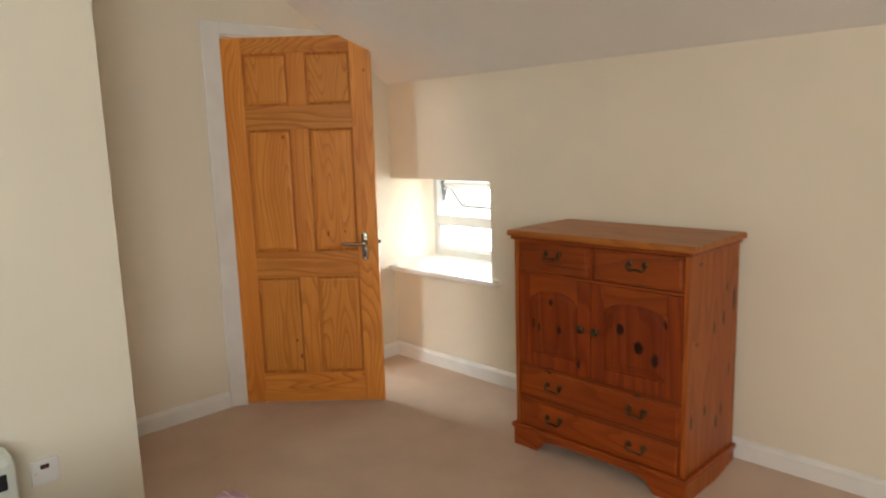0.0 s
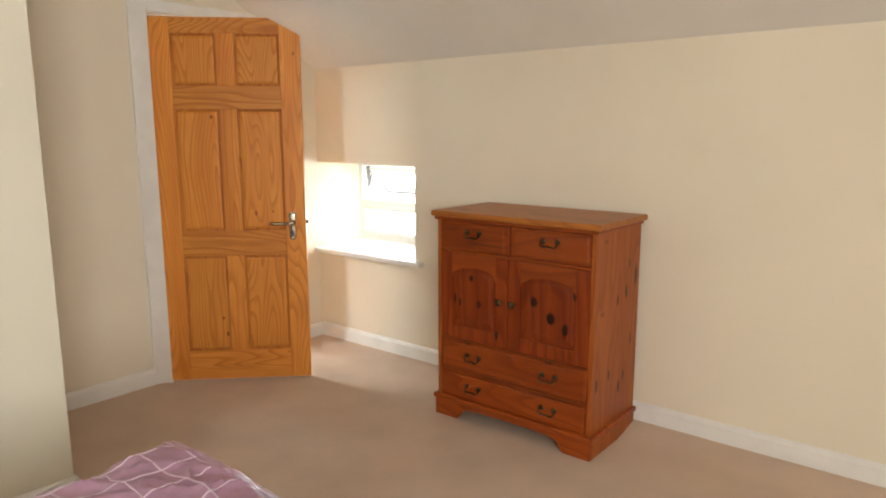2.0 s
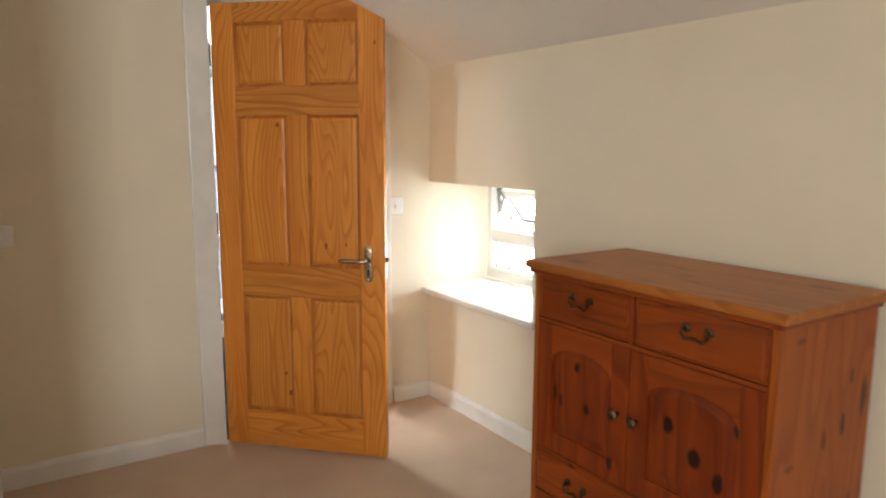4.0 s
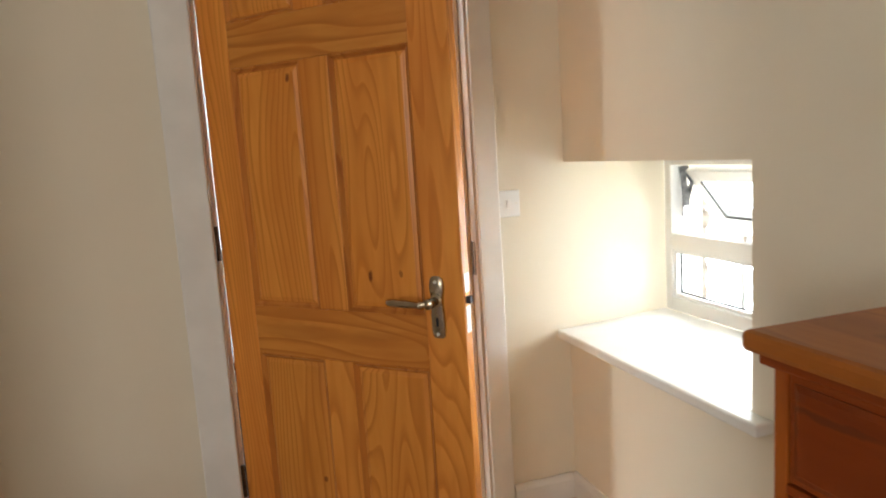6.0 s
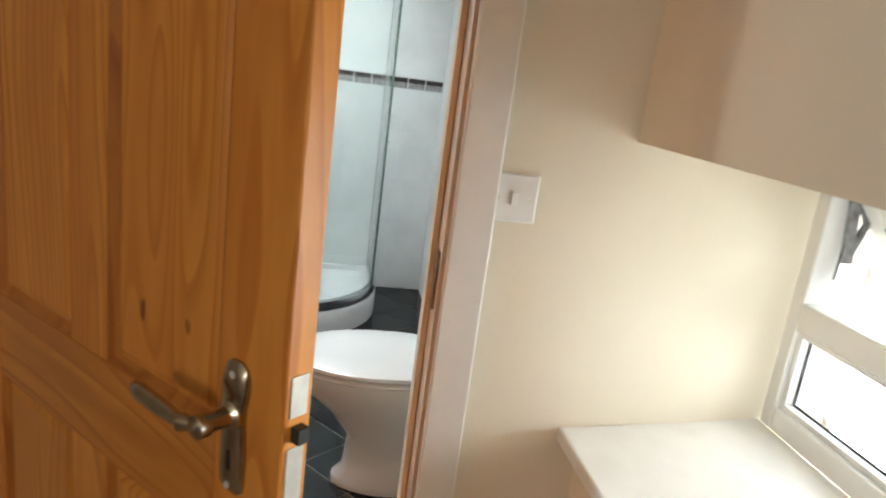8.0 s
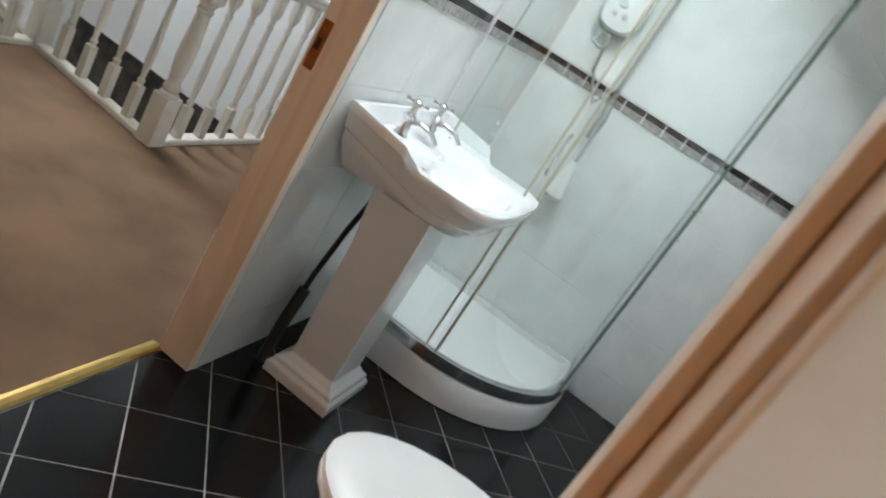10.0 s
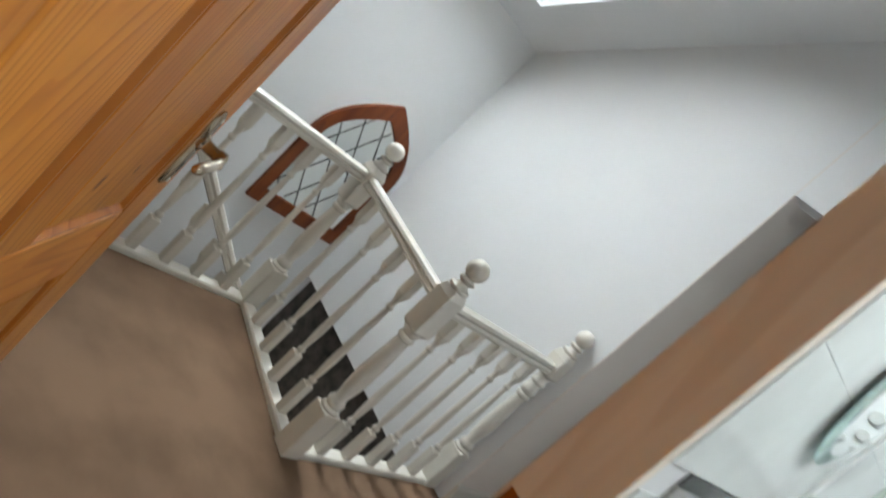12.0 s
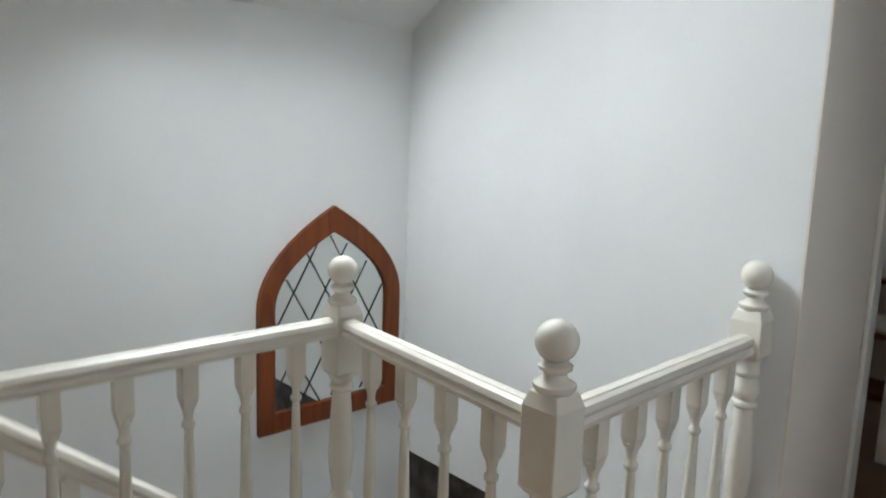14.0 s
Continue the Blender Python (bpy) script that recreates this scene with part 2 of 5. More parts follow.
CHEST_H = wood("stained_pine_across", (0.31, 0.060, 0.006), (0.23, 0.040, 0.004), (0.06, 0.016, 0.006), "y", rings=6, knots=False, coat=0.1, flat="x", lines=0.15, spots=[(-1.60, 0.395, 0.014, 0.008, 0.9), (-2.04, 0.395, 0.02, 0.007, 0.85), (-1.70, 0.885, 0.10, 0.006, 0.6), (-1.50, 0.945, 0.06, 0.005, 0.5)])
CHEST_TOP_LIT = wood("stained_pine_top_lit", (0.46, 0.160, 0.028), (0.39, 0.120, 0.019), (0.10, 0.026, 0.008), "y", rings=6, knots=False, coat=0.1, flat="z", lines=0.15, spots=[(-0.40, -1.52, 0.02, 0.035, 0.5), (-0.30, -1.86, 0.012, 0.03, 0.5), (-0.22, -1.80, 0.012, 0.04, 0.45), (-0.36, -1.93, 0.010, 0.02, 0.4), (-0.14, -2.16, 0.015, 0.04, 0.5), (-0.28, -2.10, 0.008, 0.012, 0.4)])
MAHOG = wood("red_stained_wood", (0.165, 0.040, 0.007), (0.115, 0.024, 0.005), (0.04, 0.010, 0.004), "z", rings=5, rough=0.55, coat=0.05, knots=3.0, size=0.05)
CHROME = mat("chrome", (0.75, 0.76, 0.77), 0.12, 1.0, var=0.02, bump=0.0)
NICKEL = mat("worn_nickel", (0.50, 0.43, 0.33), 0.25, 1.0, var=0.12, scale=40, bump=0.02)
BRASS = mat("polished_brass", (0.72, 0.50, 0.18), 0.25, 1.0, var=0.1, scale=30, bump=0.03)
AGED = mat("aged_brass", (0.16, 0.12, 0.07), 0.38, 1.0, var=0.25, scale=60, bump=0.1)
STEEL = mat("white_zinc_steel", (0.80, 0.78, 0.70), 0.35, 0.3, var=0.1, scale=40, bump=0.02)
CERAM = mat("white_glazed_ceramic", (0.85, 0.86, 0.87), 0.06, var=0.01, bump=0.0, coat=0.5)
TILEW = mat("white_glazed_tile", (0.78, 0.80, 0.79), 0.12, var=0.05, scale=7, bump=0.02, bscale=30)
GROUT = mat("pale_grout", (0.62, 0.62, 0.60), 0.9, var=0.08, bump=0.2)
TILEB = mat("black_glazed_tile", (0.009, 0.009, 0.010), 0.16, var=0.3, scale=18, bump=0.06, bscale=40, spec=0.3)
GROUTD = mat("grey_floor_grout", (0.40, 0.39, 0.375), 0.9, var=0.2, scale=20, bump=0.3)
DARKM = mat("dark_marble_mosaic", (0.05, 0.04, 0.037), 0.15, var=0.4, scale=60, bump=0.03)
GREYM = mat("grey_marble_mosaic", (0.42, 0.41, 0.40), 0.2, var=0.3, scale=70, bump=0.03)
GLASS = glass("clear_glass")
SHOWER = glass("greenish_shower_glass", (0.93, 0.975, 0.955))
CREAMS = mat("cream_plastic_strip", (0.60, 0.58, 0.44), 0.4, var=0.05)
EDGEG = mat("dark_green_glass_edge", (0.11, 0.17, 0.13), 0.2, var=0.1)
SEAL = mat("greenish_seal", (0.46, 0.55, 0.48), 0.3, var=0.1, bump=0.02)
MIRROR = mat("mirror_silver", (0.86, 0.90, 0.89), 0.02, 1.0, var=0.0, bump=0.0)
BEVELM = mat("bevelled_mirror_edge", (0.55, 0.72, 0.70), 0.08, 1.0, var=0.02, bump=0.0)
LEAD = mat("lead_strip", (0.03, 0.03, 0.035), 0.5, 0.6, var=0.1)
QUILT = mat("mauve_satin_quilt", (0.42, 0.235, 0.33), 0.30, var=0.12, scale=9, bump=0.5, bscale=28, spec=0.7)
STITCH = mat("pale_quilt_stitching", (0.62, 0.47, 0.55), 0.6, var=0.1, bump=0.3)
TOWEL = mat("purple_cotton_towel", (0.29, 0.23, 0.44), 0.95, var=0.22, scale=30, bump=1.0, bscale=260, spec=0.1)
BLACK = mat("black_rubber", (0.012, 0.012, 0.012), 0.5, var=0.1)
DARKW = mat("dark_mottled", (0.085, 0.072, 0.062), 0.6, var=0.4, scale=14, bump=0.5, bscale=40)
STONE = mat("rubble_stone", (0.32, 0.26, 0.21), 0.9, var=0.35, scale=20, bump=0.8, bscale=60)
GRASS = mat("pale_gravel_ground", (0.52, 0.50, 0.46), 0.95, var=0.2, scale=2, bump=0.5)
LEAF = mat("shrub_leaf", (0.10, 0.16, 0.03), 0.5, var=0.3, scale=30, bump=0.1)
GREENISH = mat("pale_green_enamel", (0.62, 0.68, 0.62), 0.35, var=0.03)
PAD = mat("white_acrylic", (0.83, 0.84, 0.84), 0.2, var=0.02)


# ---- mesh helpers ----
def part(name, bm, material, parent=None, label="", bevel=0.0, smooth=False):
    """One bmesh as one mesh object under a thing or a part."""
    me = bpy.data.meshes.new(name)
    bmesh.ops.recalc_face_normals(bm, faces=bm.faces[:])
    if bevel:
        es = [e for e in bm.edges if len(e.link_faces) == 2 and e.calc_face_angle(0) > 0.6]
        bmesh.ops.bevel(bm, geom=es, offset=bevel, segments=2, profile=0.5, affect="EDGES", clamp_overlap=True)
    bm.to_mesh(me)
    bm.free()
    me.materials.append(material)
    if smooth:
        for p in me.polygons:
            p.use_smooth = True
        me.set_sharp_from_angle(angle=radians(40))
    ob = new(name, me)
    ob.parent = parent
    if label:
        ob["label"] = label
    return ob


def thing(name, m, label, category, group="", kind=""):
    ob = new(name)
    ob.empty_display_size = 0.05
    ob.matrix_world = m
    return tagged(ob, label, category, group, kind)


def box(x0, x1, y0, y1, z0, z1, bm=None):
    bm = bm or bmesh.new()
    v = [bm.verts.new((x, y, z)) for x in (x0, x1) for y in (y0, y1) for z in (z0, z1)]
    for f in ((0, 1, 3, 2), (4, 6, 7, 5), (0, 4, 5, 1), (2, 3, 7, 6), (0, 2, 6, 4), (1, 5, 7, 3)):
        bm.faces.new([v[i] for i in f])
    return bm


def boxes(*rows):
    bm = bmesh.new()
    for r in rows:
        box(*r, bm=bm)
    return bm


def prism(pts, axis, a, b, bm=None):
    """A polygon in the plane across an axis ('x': y,z; 'y': x,z; 'z': x,y), from a to b along it."""
    bm = bm or bmesh.new()
    put = {"x": lambda p, h: (h, p[0], p[1]), "y": lambda p, h: (p[0], h, p[1]), "z": lambda p, h: (p[0], p[1], h)}[axis]
    lo, hi = [bm.verts.new(put(p, a)) for p in pts], [bm.verts.new(put(p, b)) for p in pts]
    bm.faces.new(lo), bm.faces.new(hi[::-1])
    for i in range(len(pts)):
        k = (i + 1) % len(pts)
        bm.faces.new((lo[i], lo[k], hi[k], hi[i]))
    return bm


def lathe(profile, x=0, y=0, seg=18, bm=None):
    """A turned shape from (radius, z) rows."""
    bm = bm or bmesh.new()
    rings = [[bm.verts.new((x + r * math.cos(2 * math.pi * k / seg), y + r * math.sin(2 * math.pi * k / seg), z)) for k in range(seg)] for r, z in profile]
    for a, b in zip(rings, rings[1:]):
        for k in range(seg):
            bm.faces.new((a[k], a[(k + 1) % seg], b[(k + 1) % seg], b[k]))
    bm.faces.new(rings[0][::-1]), bm.faces.new(rings[-1])
    return bm


def tube(pts, r, seg=10, bm=None):
    """A round bar along points."""
    bm = bm or bmesh.new()
    pts = [Vector(p) for p in pts]
    rings = []
    for i, p in enumerate(pts):
        d = (pts[min(i + 1, len(pts) - 1)] - pts[max(i - 1, 0)]).normalized()
        q = d.to_track_quat("Z", "Y")
        rings.append([bm.verts.new(p + q @ Vector((r * math.cos(2 * math.pi * k / seg), r * math.sin(2 * math.pi * k / seg), 0))) for k in range(seg)])
    for a, b in zip(rings, rings[1:]):
        for k in range(seg):
            bm.faces.new((a[k], a[(k + 1) % seg], b[(k + 1) % seg], b[k]))
    bm.faces.new(rings[0][::-1]), bm.faces.new(rings[-1])
    return bm


def sweep(section, p0, p1, bm=None):
    """A moulding with an (across, up) section from p0 to p1; its up stays upright."""
    bm = bm or bmesh.new()
    p0, p1 = Vector(p0), Vector(p1)
    d = (p1 - p0).normalized()
    side = d.cross(Vector((0, 0, 1))).normalized()
    up = side.cross(d)
    a, b = [[bm.verts.new(p + side * u + up * v) for u, v in section] for p in (p0, p1)]
    bm.faces.new(a), bm.faces.new(b[::-1])
    for i in range(len(section)):
        k = (i + 1) % len(section)
        bm.faces.new((a[i], a[k], b[k], b[i]))
    return bm


def moved(bm, m):
    bmesh.ops.transform(bm, matrix=m, verts=bm.verts[:])
    return bm


def loft(rings, bm=None, cap=True):
    bm = bm or bmesh.new()
    vs = [[bm.verts.new(p) for p in r] for r in rings]
    for a, b in zip(vs, vs[1:]):
        for k in range(len(a)):
            bm.faces.new((a[k], a[(k + 1) % len(a)], b[(k + 1) % len(a)], b[k]))
    if cap:
        bm.faces.new(vs[0][::-1]), bm.faces.new(vs[-1])
    return bm


def setting(name, bm, material, label, category, bevel=0.0):
    return tagged(part(name, bm, material, bevel=bevel), label, category, kind="structure")


# ---- plan: x = 0 is the eaves wall, y = 0 the bedroom face of the wall with its door ----
WT = 0.12            # thickness of the wall between bedroom and bathroom
DX0, DX1 = -1.120, -0.328   # bedroom doorway
DH = 2.005
XL0, XL1 = -1.265, -1.155   # wall between landing and bathroom
LY0, LY1 = 0.272, 1.155     # landing doorway
YB = 2.76            # far wall of the bathroom
XW, YW = -4.0, 3.1   # stairwell walls
RX = 0.06            # bathroom side wall
SL = 0.595           # slope of the ceilings
EZ = 1.795           # height of the eaves wall


def zs(x):
    return EZ - SL * x


# ---- structure: bedroom ----
def carpet_z(x, y):
    """The carpet swells up over its gripper towards the eaves wall and the door wall."""
    ramp = lambda d: (lambda v: v * v * (3 - 2 * v))(max(0.0, min(1.0, 1 - d / 0.24)))  # noqa: E731
    clear = max(0.0, min(1.0, max((-1.08 - x) / 0.1, (x + 0.33) / 0.08)))
    return 0.034 * max(ramp(-x), ramp(-y) * clear)


bm = bmesh.new()
fx = [-4.8, -3.0, -2.1] + [-1.9 + 0.05 * k for k in range(39)]
fy = [-5.4, -3.0, -1.0] + [-0.5 + 0.05 * k for k in range(12)]
top = [[bm.verts.new((x, y, carpet_z(x, y))) for y in fy] for x in fx]
low = [[bm.verts.new((x, y, -0.2)) for y in (fy[0], fy[-1])] for x in (fx[0], fx[-1])]
for i in range(len(fx) - 1):
    for k in range(len(fy) - 1):
        bm.faces.new((top[i][k], top[i + 1][k], top[i + 1][k + 1], top[i][k + 1]))
bm.faces.new([low[0][0], low[0][1], low[1][1], low[1][0]])
bm.faces.new([r[0] for r in top] + [low[1][0], low[0][0]])
bm.faces.new([r[-1] for r in top] + [low[1][1], low[0][1]])
bm.faces.new(top[0] + [low[0][1], low[0][0]])
bm.faces.new(top[-1] + [low[1][1], low[1][0]])
setting("floor_bedroom", bm, CARPET, "beige brown cut-pile carpet on the bedroom floor", "carpet")
setting("wall_door_side", boxes((-4.8, DX0 - 0.03, 0, WT, -0.2, 3.1), (DX1 + 0.03, -0.14, 0, WT, -0.2, 2.3), (DX0 - 0.03, DX1 + 0.03, 0, WT, DH + 0.028, 3.1)), CREAM, "cream painted wall with the bedroom doorway", "wall")
setting("wall_eaves", boxes((0, 0.62, -5.4, -0.846, -0.2, 2.0), (0, 0.62, -0.846, 0.03, -0.2, 0.615), (0, 0.62, -0.846, 0.03, 1.205, 2.0), (0.3, 0.62, 0.03, 0.09, 1.205, 1.4)), CREAM, "cream painted thick eaves wall with a low window recess", "wall")
bend = [(-0.14 + 0.04 * k, 0.0 if k == 0 else 0.072 * (k / 15) ** 1.7) for k in range(16)] + [(0.62, 0.10)]
tagged(part("wall_window_return", prism(bend + [(0.62, 0.14), (-0.14, 0.119)], "z", -0.2, 2.3), CREAM, smooth=True), "cream plastered side of the window recess", "wall", kind="structure")
setting("wall_alcove", prism([(-4.8, -0.89), (-2.02, -0.89), (-2.02, -0.002), (-4.8, -0.002)], "z", -0.1, 2.7), PALE, "pale painted projecting wall beside the bed", "wall")
setting("wall_back", boxes((-4.8, -4.68, -5.4, -5.2, -0.2, 2.7), (-3.32, 0, -5.4, -5.2, -0.2, 2.7), (-4.68, -3.32, -5.4, -5.2, -0.2, 0.88), (-4.68, -3.32, -5.4, -5.2, 2.12, 2.7)), CREAM, "cream painted bedroom wall with a window opening", "wall")
setting("wall_bed_head", box(-4.95, -4.8, -5.4, 0.0, -0.2, 2.7), CREAM, "cream painted wall behind the bed head", "wall")
setting("ceiling_bedroom", prism([(0.62, zs(0.62)), (-1.25, zs(-1.25)), (-4.95, zs(-1.25)), (-4.95, zs(-1.25) + 0.12), (-1.25, zs(-1.25) + 0.12), (0.62, zs(0.62) + 0.15)], "y", -5.4, 0.06), CEIL, "white sloping attic ceiling", "ceiling")


def skirting(name, p0, p1, material, label, h=0.12, t=0.018):
    return setting(name, sweep([(0, 0), (t, 0), (t, h - 0.018), (t * 0.75, h - 0.008), (t * 0.35, h), (0, h)], p0, p1), material, label, "skirting board")


skirting("baseboard_eaves", (0, 0, 0), (0, -5.2, 0), GLOSS, "white painted skirting board along the eaves wall")
skirting("baseboard_door_right", (DX1 + 0.088, 0, 0), (-0.018, 0, 0), GLOSS, "short white painted skirting board beside the door")
skirting("baseboard_door_left", (-2.002, 0, 0), (-1.224, 0, 0), GLOSS, "white painted skirting board left of the bedroom door")
skirting("baseboard_alcove_side", (-2.02, -0.89, 0), (-2.02, -0.02, 0), GLOSS, "white painted skirting board on the side of the projecting wall")
skirting("baseboard_alcove", (-4.8, -0.89, 0), (-2.02, -0.89, 0), GLOSS, "white painted skirting board on the projecting wall")


def door_frame(name, x0, x1, depth, m, label, stop=True):
    """Lining with a stop, and a white architrave on the opening side (local y = 0)."""
    t = thing(name, m, label, "door frame", kind="structure")
    for a, b in ((x0 - 0.03, x0), (x1, x1 + 0.03)):
        part("jamb", box(a + 0.001, b - 0.001, -0.001, depth + 0.001, 0.0, DH), LINING, t, bevel=0.002)
    part("head", box(x0 - 0.03, x1 + 0.03, -0.001, depth + 0.001, DH, DH + 0.028), LINING, t, bevel=0.002)
    if stop:
        part("door_stop", boxes((x0, x0 + 0.012, 0.05, 0.085, 0, DH), (x1 - 0.012, x1, 0.05, 0.085, 0, DH), (x0 + 0.012, x1 - 0.012, 0.05, 0.085, DH - 0.012, DH)), LINING, t, bevel=0.002)
    return t


setting("window_sill", prism([(-0.053, -0.915), (-0.053, -0.001), (0.0, 0.0), (0.2, 0.034), (0.43, 0.075), (0.43, -0.846), (-0.001, -0.846), (-0.001, -0.915)], "z", 0.612, 0.642), GLOSS, "white painted deep window sill with a rounded nose", "window sill", bevel=0.006)


# ---- doors ----
bed_frame = door_frame("door_frame_bedroom", DX0, DX1, WT, pose(0, 0, 0), "bare pine door lining with white architrave, bedroom doorway")
part("architrave", box(-1.222, DX0 - 0.003, -0.018, -0.001, 0, 2.075), GLOSS, bed_frame, "white painted architrave", bevel=0.004)
part("architrave", box(DX1 + 0.008, DX1 + 0.083, -0.018, -0.001, 0, 1.93), GLOSS, bed_frame, "white painted architrave", bevel=0.004)
part("architrave", prism([(DX0 - 0.003, 2.012), (-0.36, 2.012), (-0.47, 2.075), (DX0 - 0.003, 2.075)], "y", -0.018, -0.001), GLOSS, bed_frame, "white painted architrave", bevel=0.004)
part("strike_plate", box(DX1 - 0.004, DX1 + 0.002, 0.012, 0.036, 0.86, 0.97), NICKEL, bed_frame, "brass strike plate")
land_frame = door_frame("door_frame_landing", -LY1, -LY0, XL1 - XL0, pose(XL0, 0, 0, 0, 0, -90), "bare pine door lining of the landing doorway", stop=False)
part("strike_plate", boxes((-LY1 - 0.001, -LY1 + 0.003, 0.008, 0.036, 0.905, 1.03)), mat("copper_plate", (0.40, 0.16, 0.05), 0.4, 0.8, var=0.2, scale=40), land_frame, "coppery strike plate", bevel=0.002)
part("latch_hole", boxes((-LY1 + 0.0031, -LY1 + 0.0045, 0.015, 0.028, 0.955, 0.985)), BLACK, land_frame, "dark latch hole")


def lever_handle(parent, x, y, z, sign, toward):
    """A long back plate with a lever; sign: side of the leaf, toward: way the lever points."""
    s = sign
    half = [(0.010, -0.075), (0.0165, -0.070), (0.019, -0.055), (0.0185, -0.02), (0.016, 0.012), (0.0165, 0.03), (0.020, 0.048), (0.020, 0.062), (0.016, 0.074), (0.008, 0.080)]
    outline = half + [(-u, v) for u, v in half[::-1]]
    rings = [[(x + u * k, y + s * d, z + v * k) for u, v in outline] for k, d in ((1.0, 0.0), (1.0, 0.004), (0.9, 0.0075), (0.72, 0.009))]
    pl = part("handle", loft(rings), NICKEL, parent, "worn brass and nickel lever handle on a long plate", smooth=True)
    part("boss", moved(lathe([(0.017, 0), (0.017, 0.006), (0.011, 0.010), (0.010, 0.03), (0.013, 0.034), (0.013, 0.046), (0.006, 0.050)], 0, 0, 16), Matrix.Translation((x, y + s * 0.005, z + 0.02)) @ pose(0, 0, 0, -90 * s, 0, 0)), NICKEL, pl, smooth=True)
    bar = [((0.0, 0.045), 0.020, 0.0085), ((0.012, 0.049), 0.019, 0.0065), ((0.022, 0.051), 0.017, 0.0095), ((0.03, 0.051), 0.017, 0.007), ((0.06, 0.051), 0.018, 0.0088), ((0.10, 0.050), 0.019, 0.0092), ((0.115, 0.049), 0.0195, 0.007), ((0.119, 0.049), 0.0195, 0.003)]
    part("lever", loft([[(x + toward * u, y + s * (v + r * math.cos(q)), z + h + r * 1.15 * math.sin(q)) for q in [2 * math.pi * k / 12 for k in range(12)]] for (u, v), h, r in bar]), NICKEL, pl, smooth=True)
    part("keyhole", box(x - 0.003, x + 0.003, min(y + s * 0.0088, y + s * 0.0098), max(y + s * 0.0088, y + s * 0.0098), z - 0.045, z - 0.022), BLACK, pl)
    for dz in (-0.064, 0.066):
        part("screw", moved(lathe([(0.0045, 0), (0.0045, 0.0012), (0.002, 0.002)], 0, 0, 10), Matrix.Translation((x, y + s * 0.0085, z + dz)) @ pose(0, 0, 0, -90 * s, 0, 0)), STEEL, pl)


def pine_door(name, m, label, chamfer, w, hz=0.874):
    """Six-panel leaf, hinge line at the origin, face at y = 0, thickness to +y."""
    h, t = 1.981, 0.036
    d = thing(name, m, label, "door")
    s0, s1, c0, c1 = 0.105, w - 0.108, w / 2 - 0.048, w / 2 + 0.044
    z = [0.0, 0.168, 0.712, 0.852, 1.51, 1.63, 1.90, h]
    if chamfer:
        part("stile", prism([(s1, 0), (w, 0), (w, 1.895), (s1, 1.895 + (w - s1) * 0.53)], "y", 0, t), PINE_V, d, bevel=0.0025)
        part("rail", prism([(s0, z[6]), (s1, z[6]), (s1, 1.895 + (w - s1) * 0.53), (w - 0.162, h), (s0, h)], "y", 0, t), PINE_H, d, bevel=0.0025)
    else:
        part("stile", box(s1, w, 0, t, 0, h), PINE_V, d, bevel=0.0025)
        part("rail", box(s0, s1, 0, t, z[6], h), PINE_H, d, bevel=0.0025)
    part("stile", box(0, s0, 0, t, 0, h), PINE_V, d, bevel=0.0025)
    for a, b in ((z[0], z[1]), (z[2], z[3]), (z[4], z[5])):
        part("rail", box(s0, s1, 0.0006, t - 0.0006, a, b), PINE_H, d, bevel=0.0025)
    for a, b in ((z[1], z[2]), (z[3], z[4]), (z[5], z[6])):
        part("muntin", box(c0, c1, 0.0009, t - 0.0009, a, b), PINE_V, d, bevel=0.0025)
        for u, v in ((s0, c0), (c1, s1)):
            bm = bmesh.new()
            for yy, sg in ((0.011, 1), (t - 0.011, -1)):
                loft([[(u + i, yy - sg * k, a + i), (v - i, yy - sg * k, a + i), (v - i, yy - sg * k, b - i), (u + i, yy - sg * k, b - i)] for i, k in ((-0.004, -0.005), (-0.004, 0.0), (0.014, 0.0), (0.026, 0.0045))], bm)
            part("panel", bm, PINE_P, d)
            bead = bmesh.new()
            for y0_, y1_, y2_ in ((0.0025, 0.0105, 0.0108), (t - 0.0025, t - 0.0105, t - 0.0108)):
                loft([[(u + i, yy, a + i), (v - i, yy, a + i), (v - i, yy, b - i), (u + i, yy, b - i)] for i, yy in ((0.0, y0_), (0.004, y0_), (0.011, y1_), (0.015, y2_))], bead, cap=False)
            part("moulding", bead, MOULD, d)
    lever_handle(d, w - 0.072, 0.0, hz, -1, -1)
    lever_handle(d, w - 0.072, t, hz, 1, -1)
    for za, zb in ((hz - 0.06, hz + 0.005), (hz + 0.04, hz + 0.085)):
        part("latch_plate", box(w, w + 0.0015, 0.007, 0.029, za, zb), STEEL, d, "zinc latch face plate")
    part("latch_bolt", box(w, w + 0.012, 0.011, 0.025, hz + 0.013, hz + 0.03), BLACK, d, "dark latch bolt")
    for zh in (0.25, 0.98, 1.72):
        part("hinge", tube([(-0.006, -0.006, zh), (-0.006, -0.006, zh + 0.1)], 0.006), AGED, d, "brass butt hinge", smooth=True)
    return d


pine_door("door_bedroom", pose(-1.105, 0.022, 0.012, 0, 0, -45.5), "varnished orange pine six-panel door with a clipped corner, ajar", True, 0.776)
pine_door("door_landing", pose(-1.278, 0.288, 0.010, 0, 0, 140.6), "varnished orange pine six-panel door standing open onto landing", False, 0.80, 0.99)

